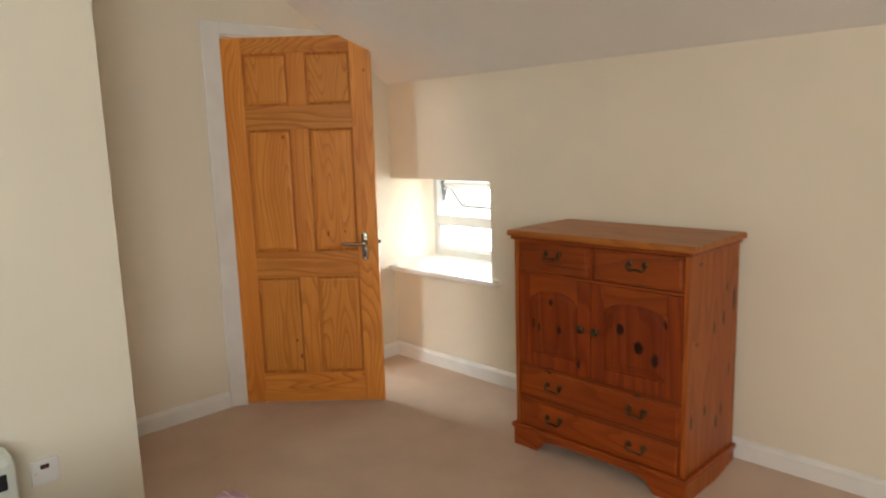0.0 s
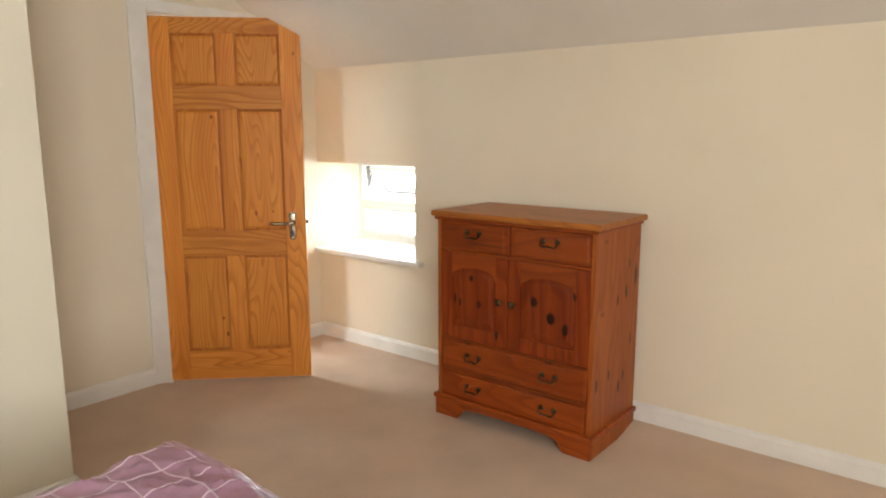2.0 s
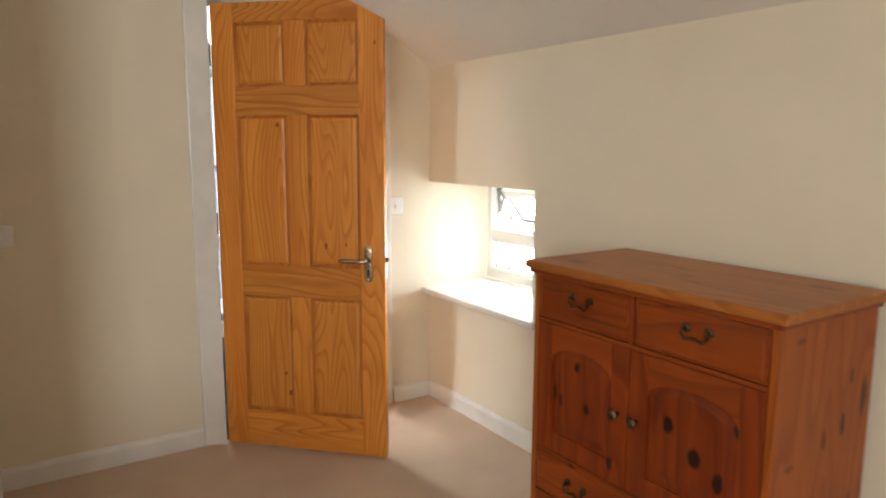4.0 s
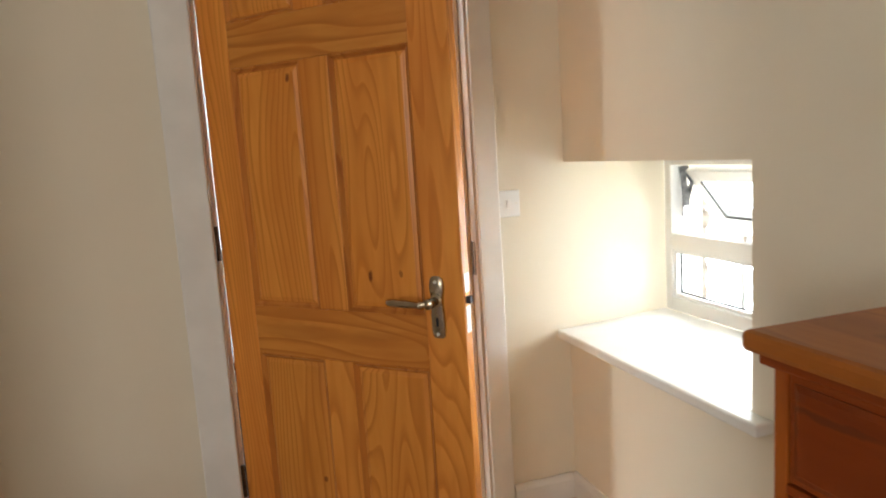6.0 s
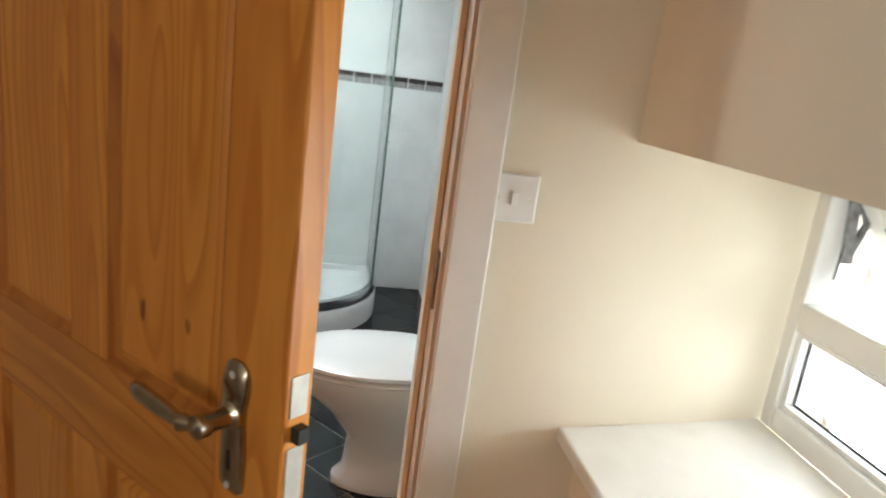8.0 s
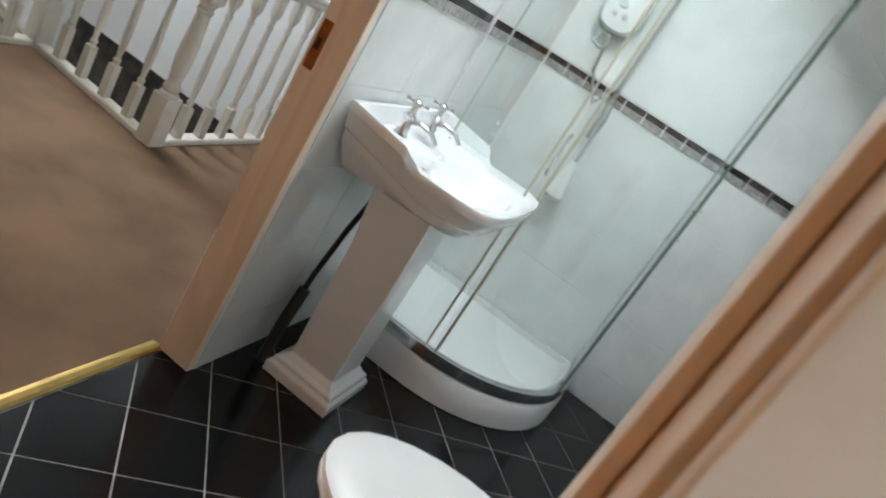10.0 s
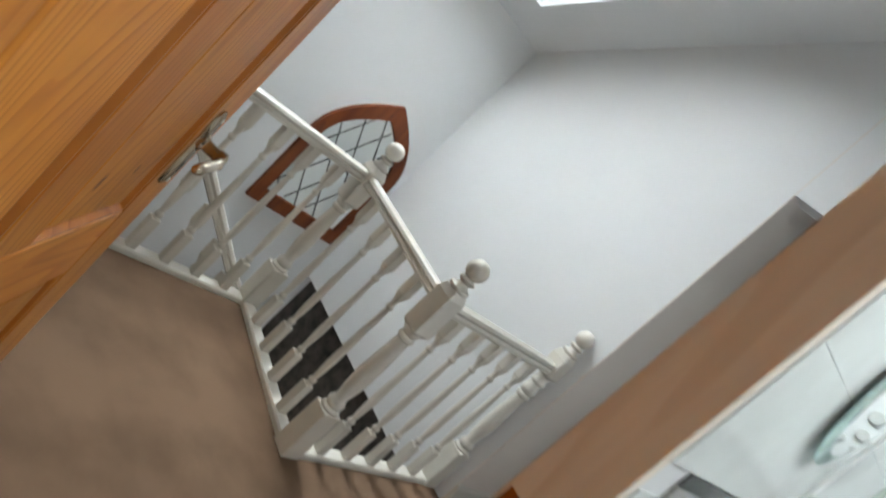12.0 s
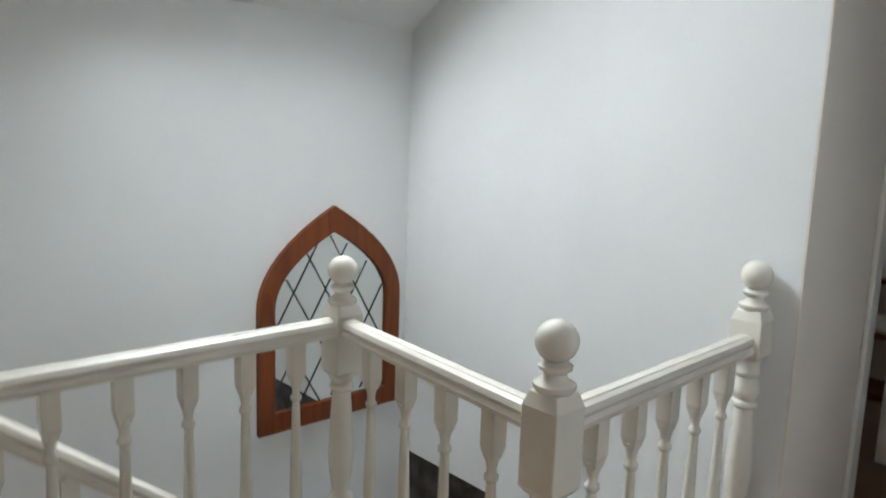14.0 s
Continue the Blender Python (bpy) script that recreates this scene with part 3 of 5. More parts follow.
# ---- eaves window ----
win = thing("window_1", pose(0, 0, 0), "small white plastic window with top-hung sash propped open", "window", kind="structure")
FX0, FX1 = 0.425, 0.485
WY0, WY1, WZ0, WZ1, TZ = -0.842, 0.058, 0.642, 1.205, 0.895
part("window_frame", boxes((FX0, FX1, WY0, WY0 + 0.05, WZ0, WZ1), (FX0, FX1, WY1 - 0.036, WY1, WZ0, WZ1), (FX0, FX1, WY0 + 0.05, WY1 - 0.036, WZ0, WZ0 + 0.05), (FX0, FX1, WY0 + 0.05, WY1 - 0.036, WZ1 - 0.04, WZ1), (FX0, FX1, WY0 + 0.05, WY1 - 0.036, TZ - 0.03, TZ + 0.03)), UPVC, win, bevel=0.004)
part("bead", boxes(*[(FX0 + 0.012, FX0 + 0.03, WY0 + 0.05, WY1 - 0.036, zz, zz + 0.012) for zz in (WZ0 + 0.05, TZ - 0.042)], (FX0 + 0.012, FX0 + 0.03, WY0 + 0.05, WY0 + 0.062, WZ0 + 0.062, TZ - 0.042), (FX0 + 0.012, FX0 + 0.03, WY1 - 0.048, WY1 - 0.036, WZ0 + 0.062, TZ - 0.042)), UPVC, win)
part("gasket", boxes(*[(FX0 + 0.031, FX0 + 0.034, WY0 + 0.05, WY1 - 0.036, zz, zz + 0.016) for zz in (WZ0 + 0.05, TZ - 0.046)], (FX0 + 0.031, FX0 + 0.034, WY1 - 0.052, WY1 - 0.036, WZ0 + 0.066, TZ - 0.046)), BLACK, win)
part("glazing_bar", box(FX0 + 0.036, FX0 + 0.04, -0.30, -0.285, WZ0 + 0.05, TZ - 0.03), UPVC, win)
pane = part("pane", box(FX0 + 0.041, FX0 + 0.045, WY0 + 0.05, WY1 - 0.036, WZ0 + 0.05, TZ - 0.03), GLASS, win)
pane.visible_shadow = False
sash = part("sash", moved(boxes((-0.03, 0.03, WY0 + 0.05, WY0 + 0.1, -0.27, 0), (-0.03, 0.03, WY1 - 0.1, WY1 - 0.05, -0.27, 0), (-0.03, 0.03, WY0 + 0.1, WY1 - 0.1, -0.05, 0), (-0.03, 0.03, WY0 + 0.1, WY1 - 0.1, -0.27, -0.22)), pose(FX1 + 0.01, 0, WZ1 - 0.045, 0, -38, 0)), UPVC, win, "white top-hung sash tilted outwards", bevel=0.004)
part("gasket", moved(boxes((-0.028, -0.0315, WY0 + 0.1, WY1 - 0.1, -0.224, -0.214), (-0.028, -0.0315, WY1 - 0.11, WY1 - 0.1, -0.214, -0.05)), pose(FX1 + 0.01, 0, WZ1 - 0.045, 0, -38, 0)), BLACK, sash)
pane = part("pane", moved(box(-0.004, 0.004, WY0 + 0.1, WY1 - 0.1, -0.22, -0.05), pose(FX1 + 0.01, 0, WZ1 - 0.045, 0, -38, 0)), GLASS, sash)
pane.visible_shadow = False
METAL = mat("grey_window_metal", (0.22, 0.22, 0.23), 0.4, 0.7, var=0.3, scale=50)
for xa, za, xb, zb, w in ((0.035, 1.16, 0.05, 1.02, 0.011), (0.045, 1.165, 0.075, 1.10, 0.009), (0.075, 1.10, 0.05, 1.03, 0.008), (0.04, 1.05, 0.035, 0.985, 0.006)):
    part("stay", sweep([(-0.003, -w), (0.003, -w), (0.003, w), (-0.003, w)], (FX0 + xa, WY1 - 0.056, za), (FX0 + xb, WY1 - 0.060, zb)), METAL, win, "grey metal friction stay")
part("window_handle", boxes((FX0 + 0.02, FX0 + 0.055, -0.33, -0.31, 0.925, 0.945)), UPVC, win)

# ---- chest ----
CX0, CX1, CY0, CY1 = -0.478, -0.03, -2.250, -1.412
CYM = -1.820


def bail_handle(parent, x, y, z):
    h = part("handle", moved(lathe([(0.013, 0), (0.013, 0.003), (0.006, 0.006), (0.006, 0.014)], 0, 0, 12), Matrix.Translation((x, y - 0.034, z)) @ pose(0, 0, 0, 0, -90, 0)), AGED, parent, "aged brass drop handle", smooth=True)
    part("rosette", moved(lathe([(0.013, 0), (0.013, 0.003), (0.006, 0.006), (0.006, 0.014)], 0, 0, 12), Matrix.Translation((x, y + 0.034, z)) @ pose(0, 0, 0, 0, -90, 0)), AGED, h, smooth=True)
    part("bail", tube([(x - 0.012, y - 0.034, z), (x - 0.016, y - 0.04, z - 0.012), (x - 0.018, y - 0.026, z - 0.026), (x - 0.018, y - 0.008, z - 0.021), (x - 0.018, y + 0.008, z - 0.021), (x - 0.018, y + 0.026, z - 0.026), (x - 0.016, y + 0.04, z - 0.012), (x - 0.012, y + 0.034, z)], 0.0042, 8), AGED, h, smooth=True)


chest = thing("pine_chest", pose(0, 0, 0), "red-stained knotty pine cabinet with drawers, arched doors and bracket feet", "cabinet")
for a, b in ((CY0, CY0 + 0.02), (CY1 - 0.02, CY1)):
    part("side_panel", box(CX0 + 0.001, CX1, a, b, 0.085, 0.998), CHEST_SIDE_LIT, chest, bevel=0.002)
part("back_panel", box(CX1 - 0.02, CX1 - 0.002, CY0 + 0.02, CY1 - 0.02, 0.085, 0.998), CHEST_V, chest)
part("top", prism([(CX0 - 0.03, CY0 - 0.030), (CX1 + 0.004, CY0 - 0.030), (CX1 + 0.004, CY1 + 0.022), (CX0 - 0.03, CY1 + 0.022)], "z", 1.003, 1.030), CHEST_TOP_LIT, chest, bevel=0.008)
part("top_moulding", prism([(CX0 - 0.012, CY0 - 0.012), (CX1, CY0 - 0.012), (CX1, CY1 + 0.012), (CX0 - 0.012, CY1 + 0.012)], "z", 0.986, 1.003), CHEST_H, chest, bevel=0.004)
for a, b in ((0.985, 0.998), (0.833, 0.845), (0.398, 0.408), (0.24, 0.25), (0.085, 0.098)):
    part("rail", box(CX0, CX0 + 0.02, CY0 + 0.02, CY1 - 0.02, a, b), CHEST_H, chest, bevel=0.0015)
part("divider", box(CX0, CX0 + 0.02, CYM - 0.008, CYM + 0.008, 0.845, 0.985), CHEST_V, chest, bevel=0.0015)
part("carcass", box(CX0 + 0.022, CX1 - 0.022, CY0 + 0.02, CY1 - 0.02, 0.09, 0.985), CHEST_V, chest)
part("base_moulding", prism([(CX0 - 0.018, CY0 - 0.018), (CX1, CY0 - 0.018), (CX1, CY1 + 0.018), (CX0 - 0.018, CY1 + 0.018)], "z", 0.085, 0.108), CHEST_H, chest, bevel=0.006)
y0, y1 = CY0 - 0.008, CY1 + 0.008
foot = [(y0, 0), (y0 + 0.13, 0), (y0 + 0.15, 0.018), (y0 + 0.165, 0.045), (y0 + 0.20, 0.058), (y0 + 0.26, 0.064)]
part("plinth", prism(foot + [((y0 + y1) / 2, 0.066)] + [(y0 + y1 - a, b) for a, b in foot[::-1]] + [(y1, 0.085), (y0, 0.085)], "x", CX0 - 0.01, CX0 + 0.012), CHEST_H, chest, "shaped front plinth with bracket feet", bevel=0.002)
for a in (y0, y1 - 0.02):
    part("foot", prism([(CX0 + 0.012, 0), (CX1 - 0.004, 0), (CX1 - 0.004, 0.085), (CX0 + 0.012, 0.085)], "y", a, a + 0.02), CHEST_SIDE_LIT, chest, bevel=0.002)


def drawer(ya, yb, za, zb, hs):
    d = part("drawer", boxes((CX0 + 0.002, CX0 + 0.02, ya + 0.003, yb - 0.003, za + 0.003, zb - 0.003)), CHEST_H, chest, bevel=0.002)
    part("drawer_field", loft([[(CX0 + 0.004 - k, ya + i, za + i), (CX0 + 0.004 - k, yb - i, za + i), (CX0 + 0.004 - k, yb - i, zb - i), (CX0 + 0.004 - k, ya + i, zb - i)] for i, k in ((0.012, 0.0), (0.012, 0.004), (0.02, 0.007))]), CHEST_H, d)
    for hy in hs:
        bail_handle(d, CX0 - 0.003, hy, (za + zb) / 2 + (0.022 if za > 0.8 else 0.012))


drawer(CY0 + 0.02, CYM - 0.008, 0.845, 0.985, [-2.036])
drawer(CYM + 0.008, CY1 - 0.02, 0.845, 0.985, [-1.628])
drawer(CY0 + 0.02, CY1 - 0.02, 0.25, 0.398, [-2.042, -1.630])
drawer(CY0 + 0.02, CY1 - 0.02, 0.098, 0.24, [-2.042, -1.630])
for ya, yb, ky in ((CY0 + 0.022, CYM - 0.002, CYM - 0.033), (CYM + 0.002, CY1 - 0.022, CYM + 0.038)):
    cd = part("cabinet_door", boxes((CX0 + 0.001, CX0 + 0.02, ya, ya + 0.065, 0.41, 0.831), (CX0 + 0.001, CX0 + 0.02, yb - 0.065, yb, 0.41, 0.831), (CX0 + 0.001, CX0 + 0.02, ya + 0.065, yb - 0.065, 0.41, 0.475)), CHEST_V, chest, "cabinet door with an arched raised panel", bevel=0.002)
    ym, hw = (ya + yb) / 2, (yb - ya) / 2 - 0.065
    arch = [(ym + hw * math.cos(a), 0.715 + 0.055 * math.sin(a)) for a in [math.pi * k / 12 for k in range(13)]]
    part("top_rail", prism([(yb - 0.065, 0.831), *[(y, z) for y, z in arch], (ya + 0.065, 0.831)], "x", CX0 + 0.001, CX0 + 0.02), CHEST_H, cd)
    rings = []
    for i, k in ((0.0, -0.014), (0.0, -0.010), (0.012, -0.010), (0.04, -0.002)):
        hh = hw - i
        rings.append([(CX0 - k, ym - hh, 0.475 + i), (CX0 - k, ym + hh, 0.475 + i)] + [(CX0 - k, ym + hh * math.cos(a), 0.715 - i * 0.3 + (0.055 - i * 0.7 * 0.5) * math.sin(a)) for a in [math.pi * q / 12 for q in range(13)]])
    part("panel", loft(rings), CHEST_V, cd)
    part("knob", moved(lathe([(0.007, 0), (0.007, 0.012), (0.015, 0.018), (0.017, 0.024), (0.012, 0.031), (0.004, 0.033)], 0, 0, 14), Matrix.Translation((CX0 + 0.001, ky, 0.630)) @ pose(0, 0, 0, 0, -90, 0)), AGED, cd, "aged brass knob", smooth=True)

# ---- bed ----
def wrinkle(x, y):
    """Soft swells and short sharp creases of loose satin."""
    crease = max(0.0, 1 - 3.2 * abs(noise.noise(Vector((x * 7 + y * 9, y * 4 - x * 2, 2))))) ** 2 + max(0.0, 1 - 3.0 * abs(noise.noise(Vector((x * 13, y * 5 + x * 6, 6))))) ** 2
    return 0.010 * crease + 0.016 * noise.noise(Vector((x * 5, y * 5, 0))) + 0.006 * noise.noise(Vector((x * 16, y * 16, 3)))


bed = thing("single_bed", pose(0, 0, 0), "single bed with a mauve quilted satin bedspread", "bed")
bm = bmesh.new()
NX, NY = 230, 120
BX0, BX1, BY0, BY1 = -4.3, -2.1, -2.95, -1.83
grid = []
for i in range(NX + 1):
    col = []
    for k in range(NY + 1):
        u, v = i / NX, k / NY
        x, y = BX0 + (BX1 - BX0) * u, BY0 + (BY1 - BY0) * v
        e = min(BX1 - x, y - BY0, BY1 - y)
        z = 0.60 - 0.05 * max(0, 1 - e / 0.09) ** 2 + wrinkle(x, y)
        col.append(bm.verts.new((x + 0.012 * noise.noise(Vector((x * 3, y * 3, 5))), y + 0.012 * noise.noise(Vector((x * 3, y * 3, 9))), z)))
    grid.append(col)
for i in range(NX):
    for k in range(NY):
        bm.faces.new((grid[i][k], grid[i + 1][k], grid[i + 1][k + 1], grid[i][k + 1]))
rim = [grid[i][0] for i in range(NX + 1)] + [grid[NX][k] for k in range(1, NY + 1)] + [grid[i][NY] for i in range(NX - 1, -1, -1)] + [grid[0][k] for k in range(NY - 1, 0, -1)]
low = [bm.verts.new((v.co.x + 0.01 * math.sin(q * 0.9), v.co.y + 0.01 * math.cos(q * 0.9), 0.12)) for q, v in enumerate(rim)]
for q in range(len(rim)):
    k = (q + 1) % len(rim)
    bm.faces.new((rim[q], rim[k], low[k], low[q]))
spread = part("bedspread", bm, QUILT, bed, "mauve satin bedspread with pale square stitching", smooth=True)


def quilt_z(x, y):
    e = min(BX1 - x, y - BY0, BY1 - y)
    return 0.6015 - 0.05 * max(0, 1 - e / 0.09) ** 2 + wrinkle(x, y)


bm = bmesh.new()
for a in np.arange(BX0 + 0.05, BX1 - 0.01, 0.1):
    tube([(xx, y, quilt_z(xx, y)) for y in np.linspace(BY0 + 0.02, BY1 - 0.02, 60) for xx in (a + 0.035 * noise.noise(Vector((a * 4, y * 3, 1))),)], 0.0021, 5, bm)
for a in np.arange(BY0 + 0.05, BY1 - 0.01, 0.1):
    tube([(x, yy, quilt_z(x, yy)) for x in np.linspace(BX0 + 0.02, BX1 - 0.02, 110) for yy in (a + 0.035 * noise.noise(Vector((x * 3, a * 4, 7))),)], 0.0021, 5, bm)
part("stitching", bm, STITCH, spread, "pale raised stitching lines", smooth=True)
part("bed_base", boxes((BX0 + 0.09, BX1 - 0.09, BY0 + 0.09, BY1 - 0.09, 0.06, 0.48)), GLOSS, bed)
for a in (BX0 + 0.1, BX1 - 0.12):
    for b in (BY0 + 0.1, BY1 - 0.12):
        part("leg", box(a, a + 0.04, b, b + 0.04, 0, 0.06), BLACK, bed)


# ---- switches and sockets ----
def plate(name, m, label, category, socket=False, spur=False):
    """A wall plate 86 mm square, facing local -y."""
    t = thing(name, m, label, category)
    part("plate", box(-0.043, 0.043, -0.009, 0, -0.043, 0.043), UPVC, t, bevel=0.003)
    for sx in (-0.03, 0.03):
        part("screw", moved(lathe([(0.004, 0), (0.004, 0.001)], 0, 0, 10), Matrix.Translation((sx, -0.009, 0)) @ pose(0, 0, 0, 90, 0, 0)), STEEL, t)
    if spur:
        part("rocker", box(-0.014, 0.012, -0.012, -0.009, 0.012, 0.026), BLACK, t, "dark rocker switch")
        part("neon", box(-0.004, 0.006, -0.0128, -0.012, 0.016, 0.021), mat("red_neon", (0.35, 0.02, 0.02), 0.3), t, "small red indicator")
        part("fuse_cover", box(-0.012, 0.012, -0.0105, -0.009, -0.022, -0.008), UPVC, t, bevel=0.001)
    elif socket:
        part("rocker", box(0.012, 0.026, -0.013, -0.009, 0.012, 0.03), mat("red_mark", (0.25, 0.02, 0.02), 0.4), t)
        part("socket_hole", boxes((-0.003, 0.003, -0.0095, -0.009, 0.008, 0.018), (-0.016, -0.008, -0.0095, -0.009, -0.014, -0.009), (0.008, 0.016, -0.0095, -0.009, -0.014, -0.009)), BLACK, t)
    else:
        part("rocker", prism([(-0.013, -0.012), (-0.017, 0.012), (-0.009, 0.012), (-0.009, -0.012)], "x", -0.0055, 0.0055), UPVC, t, bevel=0.001)
    return t


plate("light_switch", pose(-0.214, 0, 1.084), "white plastic single light switch on cream wall", "light switch")
plate("fused_spur", pose(-2.33, -0.89, 0.386), "white plastic fused spur low on pale wall", "fused spur", spur=True)
plate("wall_socket", pose(0, -3.34, 0.445, 0, 0, -90), "white plastic socket low on the cream eaves wall", "socket", True)
plate("light_switch", pose(-1.932, 0, 1.045), "white plastic switch plate near the corner of the cream wall", "light switch")
heater = thing("electric_heater", pose(-2.625, -1.0, 0), "pale green enamel electric heater standing by the wall", "heater")
part("body", box(-0.2, 0.185, -0.07, 0.07, 0.05, 0.54), GREENISH, heater, bevel=0.025)
part("display", box(0.10, 0.155, -0.0725, -0.069, 0.44, 0.49), LEAD, heater, "dark control display")
part("grille", boxes(*[(-0.15, 0.14, -0.074, -0.07, 0.12 + 0.03 * k, 0.13 + 0.03 * k) for k in range(10)]), LEAD, heater)
for a in (-0.15, 0.11):
    part("foot", box(a, a + 0.04, -0.1, 0.1, 0, 0.05), BLACK, heater)

# ---- structure: bathroom ----
setting("floor_bathroom", box(XL0, RX + 0.1, 0.05, YB + 0.1, -0.2, -0.006), GROUTD, "grey grout bed under black floor tiles", "floor")
setting("wall_landing_side", boxes((XL0, XL1, WT, LY0 - 0.03, -0.2, 3.0), (XL0, XL1, LY1 + 0.03, YB + 0.1, -0.2, 3.0), (XL0, XL1, LY0 - 0.03, LY1 + 0.03, DH + 0.028, 3.0)), WHITE, "white wall between landing and bathroom with a doorway", "wall")
setting("wall_bathroom_far", box(XL1, RX + 0.12, YB, YB + 0.12, -0.2, 2.7), WHITE, "white bathroom end wall behind the shower", "wall")
setting("wall_bathroom_side", box(RX, RX + 0.12, WT, YB, -0.2, 2.0), WHITE, "white bathroom side wall under the eaves", "wall")
# Opening added in the unseen ceiling to let the fill lamp through.
RA, RB = -1.12, -0.52
bm = bmesh.new()
for a, b, c, d in ((0.62, RB, 0.06, YB + 0.1), (RA, -1.27, 0.06, YB + 0.1), (RB, RA, 0.06, 1.38), (RB, RA, 2.14, YB + 0.1)):
    prism([(a, zs(a)), (b, zs(b)), (b, zs(b) + 0.14), (a, zs(a) + 0.14)], "y", c, d, bm)
setting("ceiling_bathroom", bm, CEIL, "white sloping bathroom ceiling with an opening for the fill lamp", "ceiling")


# ---- structure: landing and stairwell ----
AX, BYY, CXX = -3.17, 2.14, -2.335      # balustrade lines
SY = 1.10                               # top of the stairs
LZ = 1.87
LS = 0.65


def zl(x):
    return LZ + LS * (x - XW)


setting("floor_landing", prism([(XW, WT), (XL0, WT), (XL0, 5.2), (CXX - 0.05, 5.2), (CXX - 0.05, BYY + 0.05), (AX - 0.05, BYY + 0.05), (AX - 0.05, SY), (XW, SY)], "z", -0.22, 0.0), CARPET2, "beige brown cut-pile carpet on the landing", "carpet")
setting("wall_stairwell_side", box(XW - 0.12, XW, WT, YW + 0.12, -2.7, 2.4), WHITE, "white painted stairwell wall under the eaves", "wall")
setting("wall_stairwell_end", boxes((XW, -2.241, YW, YW + 0.12, -0.11, 3.2), (-2.235, -1.45, YW, YW + 0.12, 2.1, 3.2), (-1.45, XL0, YW, YW + 0.12, -0.1, 3.2)), WHITE, "white painted stairwell end wall beside an opening", "wall")
# Dark mottled sheet added below the landing; what lies there is unknown.
setting("wall_below_stairwell", boxes((XW, CXX - 0.05, YW + 0.05, YW + 0.17, -2.7, -0.11)), DARKW, "dark mottled brown sheet below the landing level", "wall")
setting("wall_passage", boxes((-2.241, -2.235, YW + 0.001, YW + 0.12, -0.1, 3.2), (-2.355, -2.235, YW + 0.12, 3.78, -0.1, 3.2), (-2.355, -2.235, 4.56, 5.2, -0.1, 3.2), (-2.355, -2.235, 3.78, 4.56, 2.0, 3.2), (-2.235, XL0, 5.08, 5.2, -0.1, 3.2)), PASS, "off-white painted passage wall past the opening", "wall")
setting("wall_passage_side", box(XL0, XL1, YB + 0.1, 5.2, -0.2, 3.2), WHITE, "white painted passage side wall", "wall")
setting("wall_lower_hall", boxes((XW, XL0, YW - 4.2, YW - 4.1, -2.7, -0.25), (CXX, CXX + 0.1, 1.0, YW + 0.05, -2.7, -0.25)), WHITE, "white painted lower hall wall", "wall")
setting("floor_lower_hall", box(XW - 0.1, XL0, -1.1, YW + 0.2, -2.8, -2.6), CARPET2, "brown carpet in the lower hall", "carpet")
SX0, SX1, SY0, SY1 = -3.81, -3.02, 1.93, 2.71
bm = bmesh.new()
TX = -2.4
for a, b, c, d in ((XW - 0.12, SX0, 0.0, 5.2), (SX1, TX, 0.0, 5.2), (SX0, SX1, 0.0, SY0), (SX0, SX1, SY1, 5.2)):
    prism([(a, zl(a)), (b, zl(b)), (b, zl(b) + 0.16), (a, zl(a) + 0.16)], "y", c, d, bm)
box(TX, XL1, 0.0, 5.2, zl(TX), zl(TX) + 0.12, bm)
setting("ceiling_landing", bm, WHITE, "white sloping landing ceiling with a roof window opening", "ceiling")
skirting("baseboard_stairwell", (XW, WT, 0), (XW, SY - 0.06, 0), STAIRP, "white painted skirting board at the stair head", 0.15)
skirting("baseboard_passage", (-2.235, YW, 0), (-2.235, 3.69, 0), STAIRP, "white painted skirting board in the passage", 0.12)

pf = thing("door_frame_passage", pose(0, 0, 0), "white painted architrave round a passage doorway", "door frame", kind="structure")
part("architrave", box(-2.234, -2.217, 3.70, 3.775, 0, 2.06), GLOSS, pf, bevel=0.004)
part("architrave", box(-2.234, -2.217, 4.565, 4.64, 0, 2.06), GLOSS, pf, bevel=0.004)
setting("floor_far_room", box(-4.1, -2.235, YW + 0.12, 5.9, -0.2, -0.002), CARPET2, "brown carpet in the room off the passage", "carpet")
setting("wall_far_room", boxes((-4.2, -4.1, YW + 0.12, 5.9, -0.1, 3.0), (-4.1, -2.235, 5.8, 5.9, -0.1, 3.0)), CREAM, "cream wall of the room off the passage", "wall")
shelf = thing("low_shelf_unit", pose(-2.75, 5.62, 0), "low dark wooden shelf unit with pale folded linen", "shelf")
for z in (0.02, 0.36, 0.68):
    part("shelf_board", box(-0.5, 0.45, -0.16, 0.16, z, z + 0.025), MAHOG, shelf, bevel=0.003)
for x in (-0.5, 0.43):
    part("side_panel", box(x, x + 0.022, -0.16, 0.16, 0, 0.72), MAHOG, shelf, bevel=0.002)
for x, z, w in ((-0.25, 0.385, 0.16), (0.12, 0.385, 0.2), (0.2, 0.705, 0.14), (-0.2, 0.705, 0.12)):
    tagged(part("folded_linen", moved(box(-w, w, -0.12, 0.12, 0, 0.11), pose(-2.75 + x, 5.62, z)), STITCH if x < 0 else GLOSS, bevel=0.03), "pale folded linen lying on the low shelf", "linen")

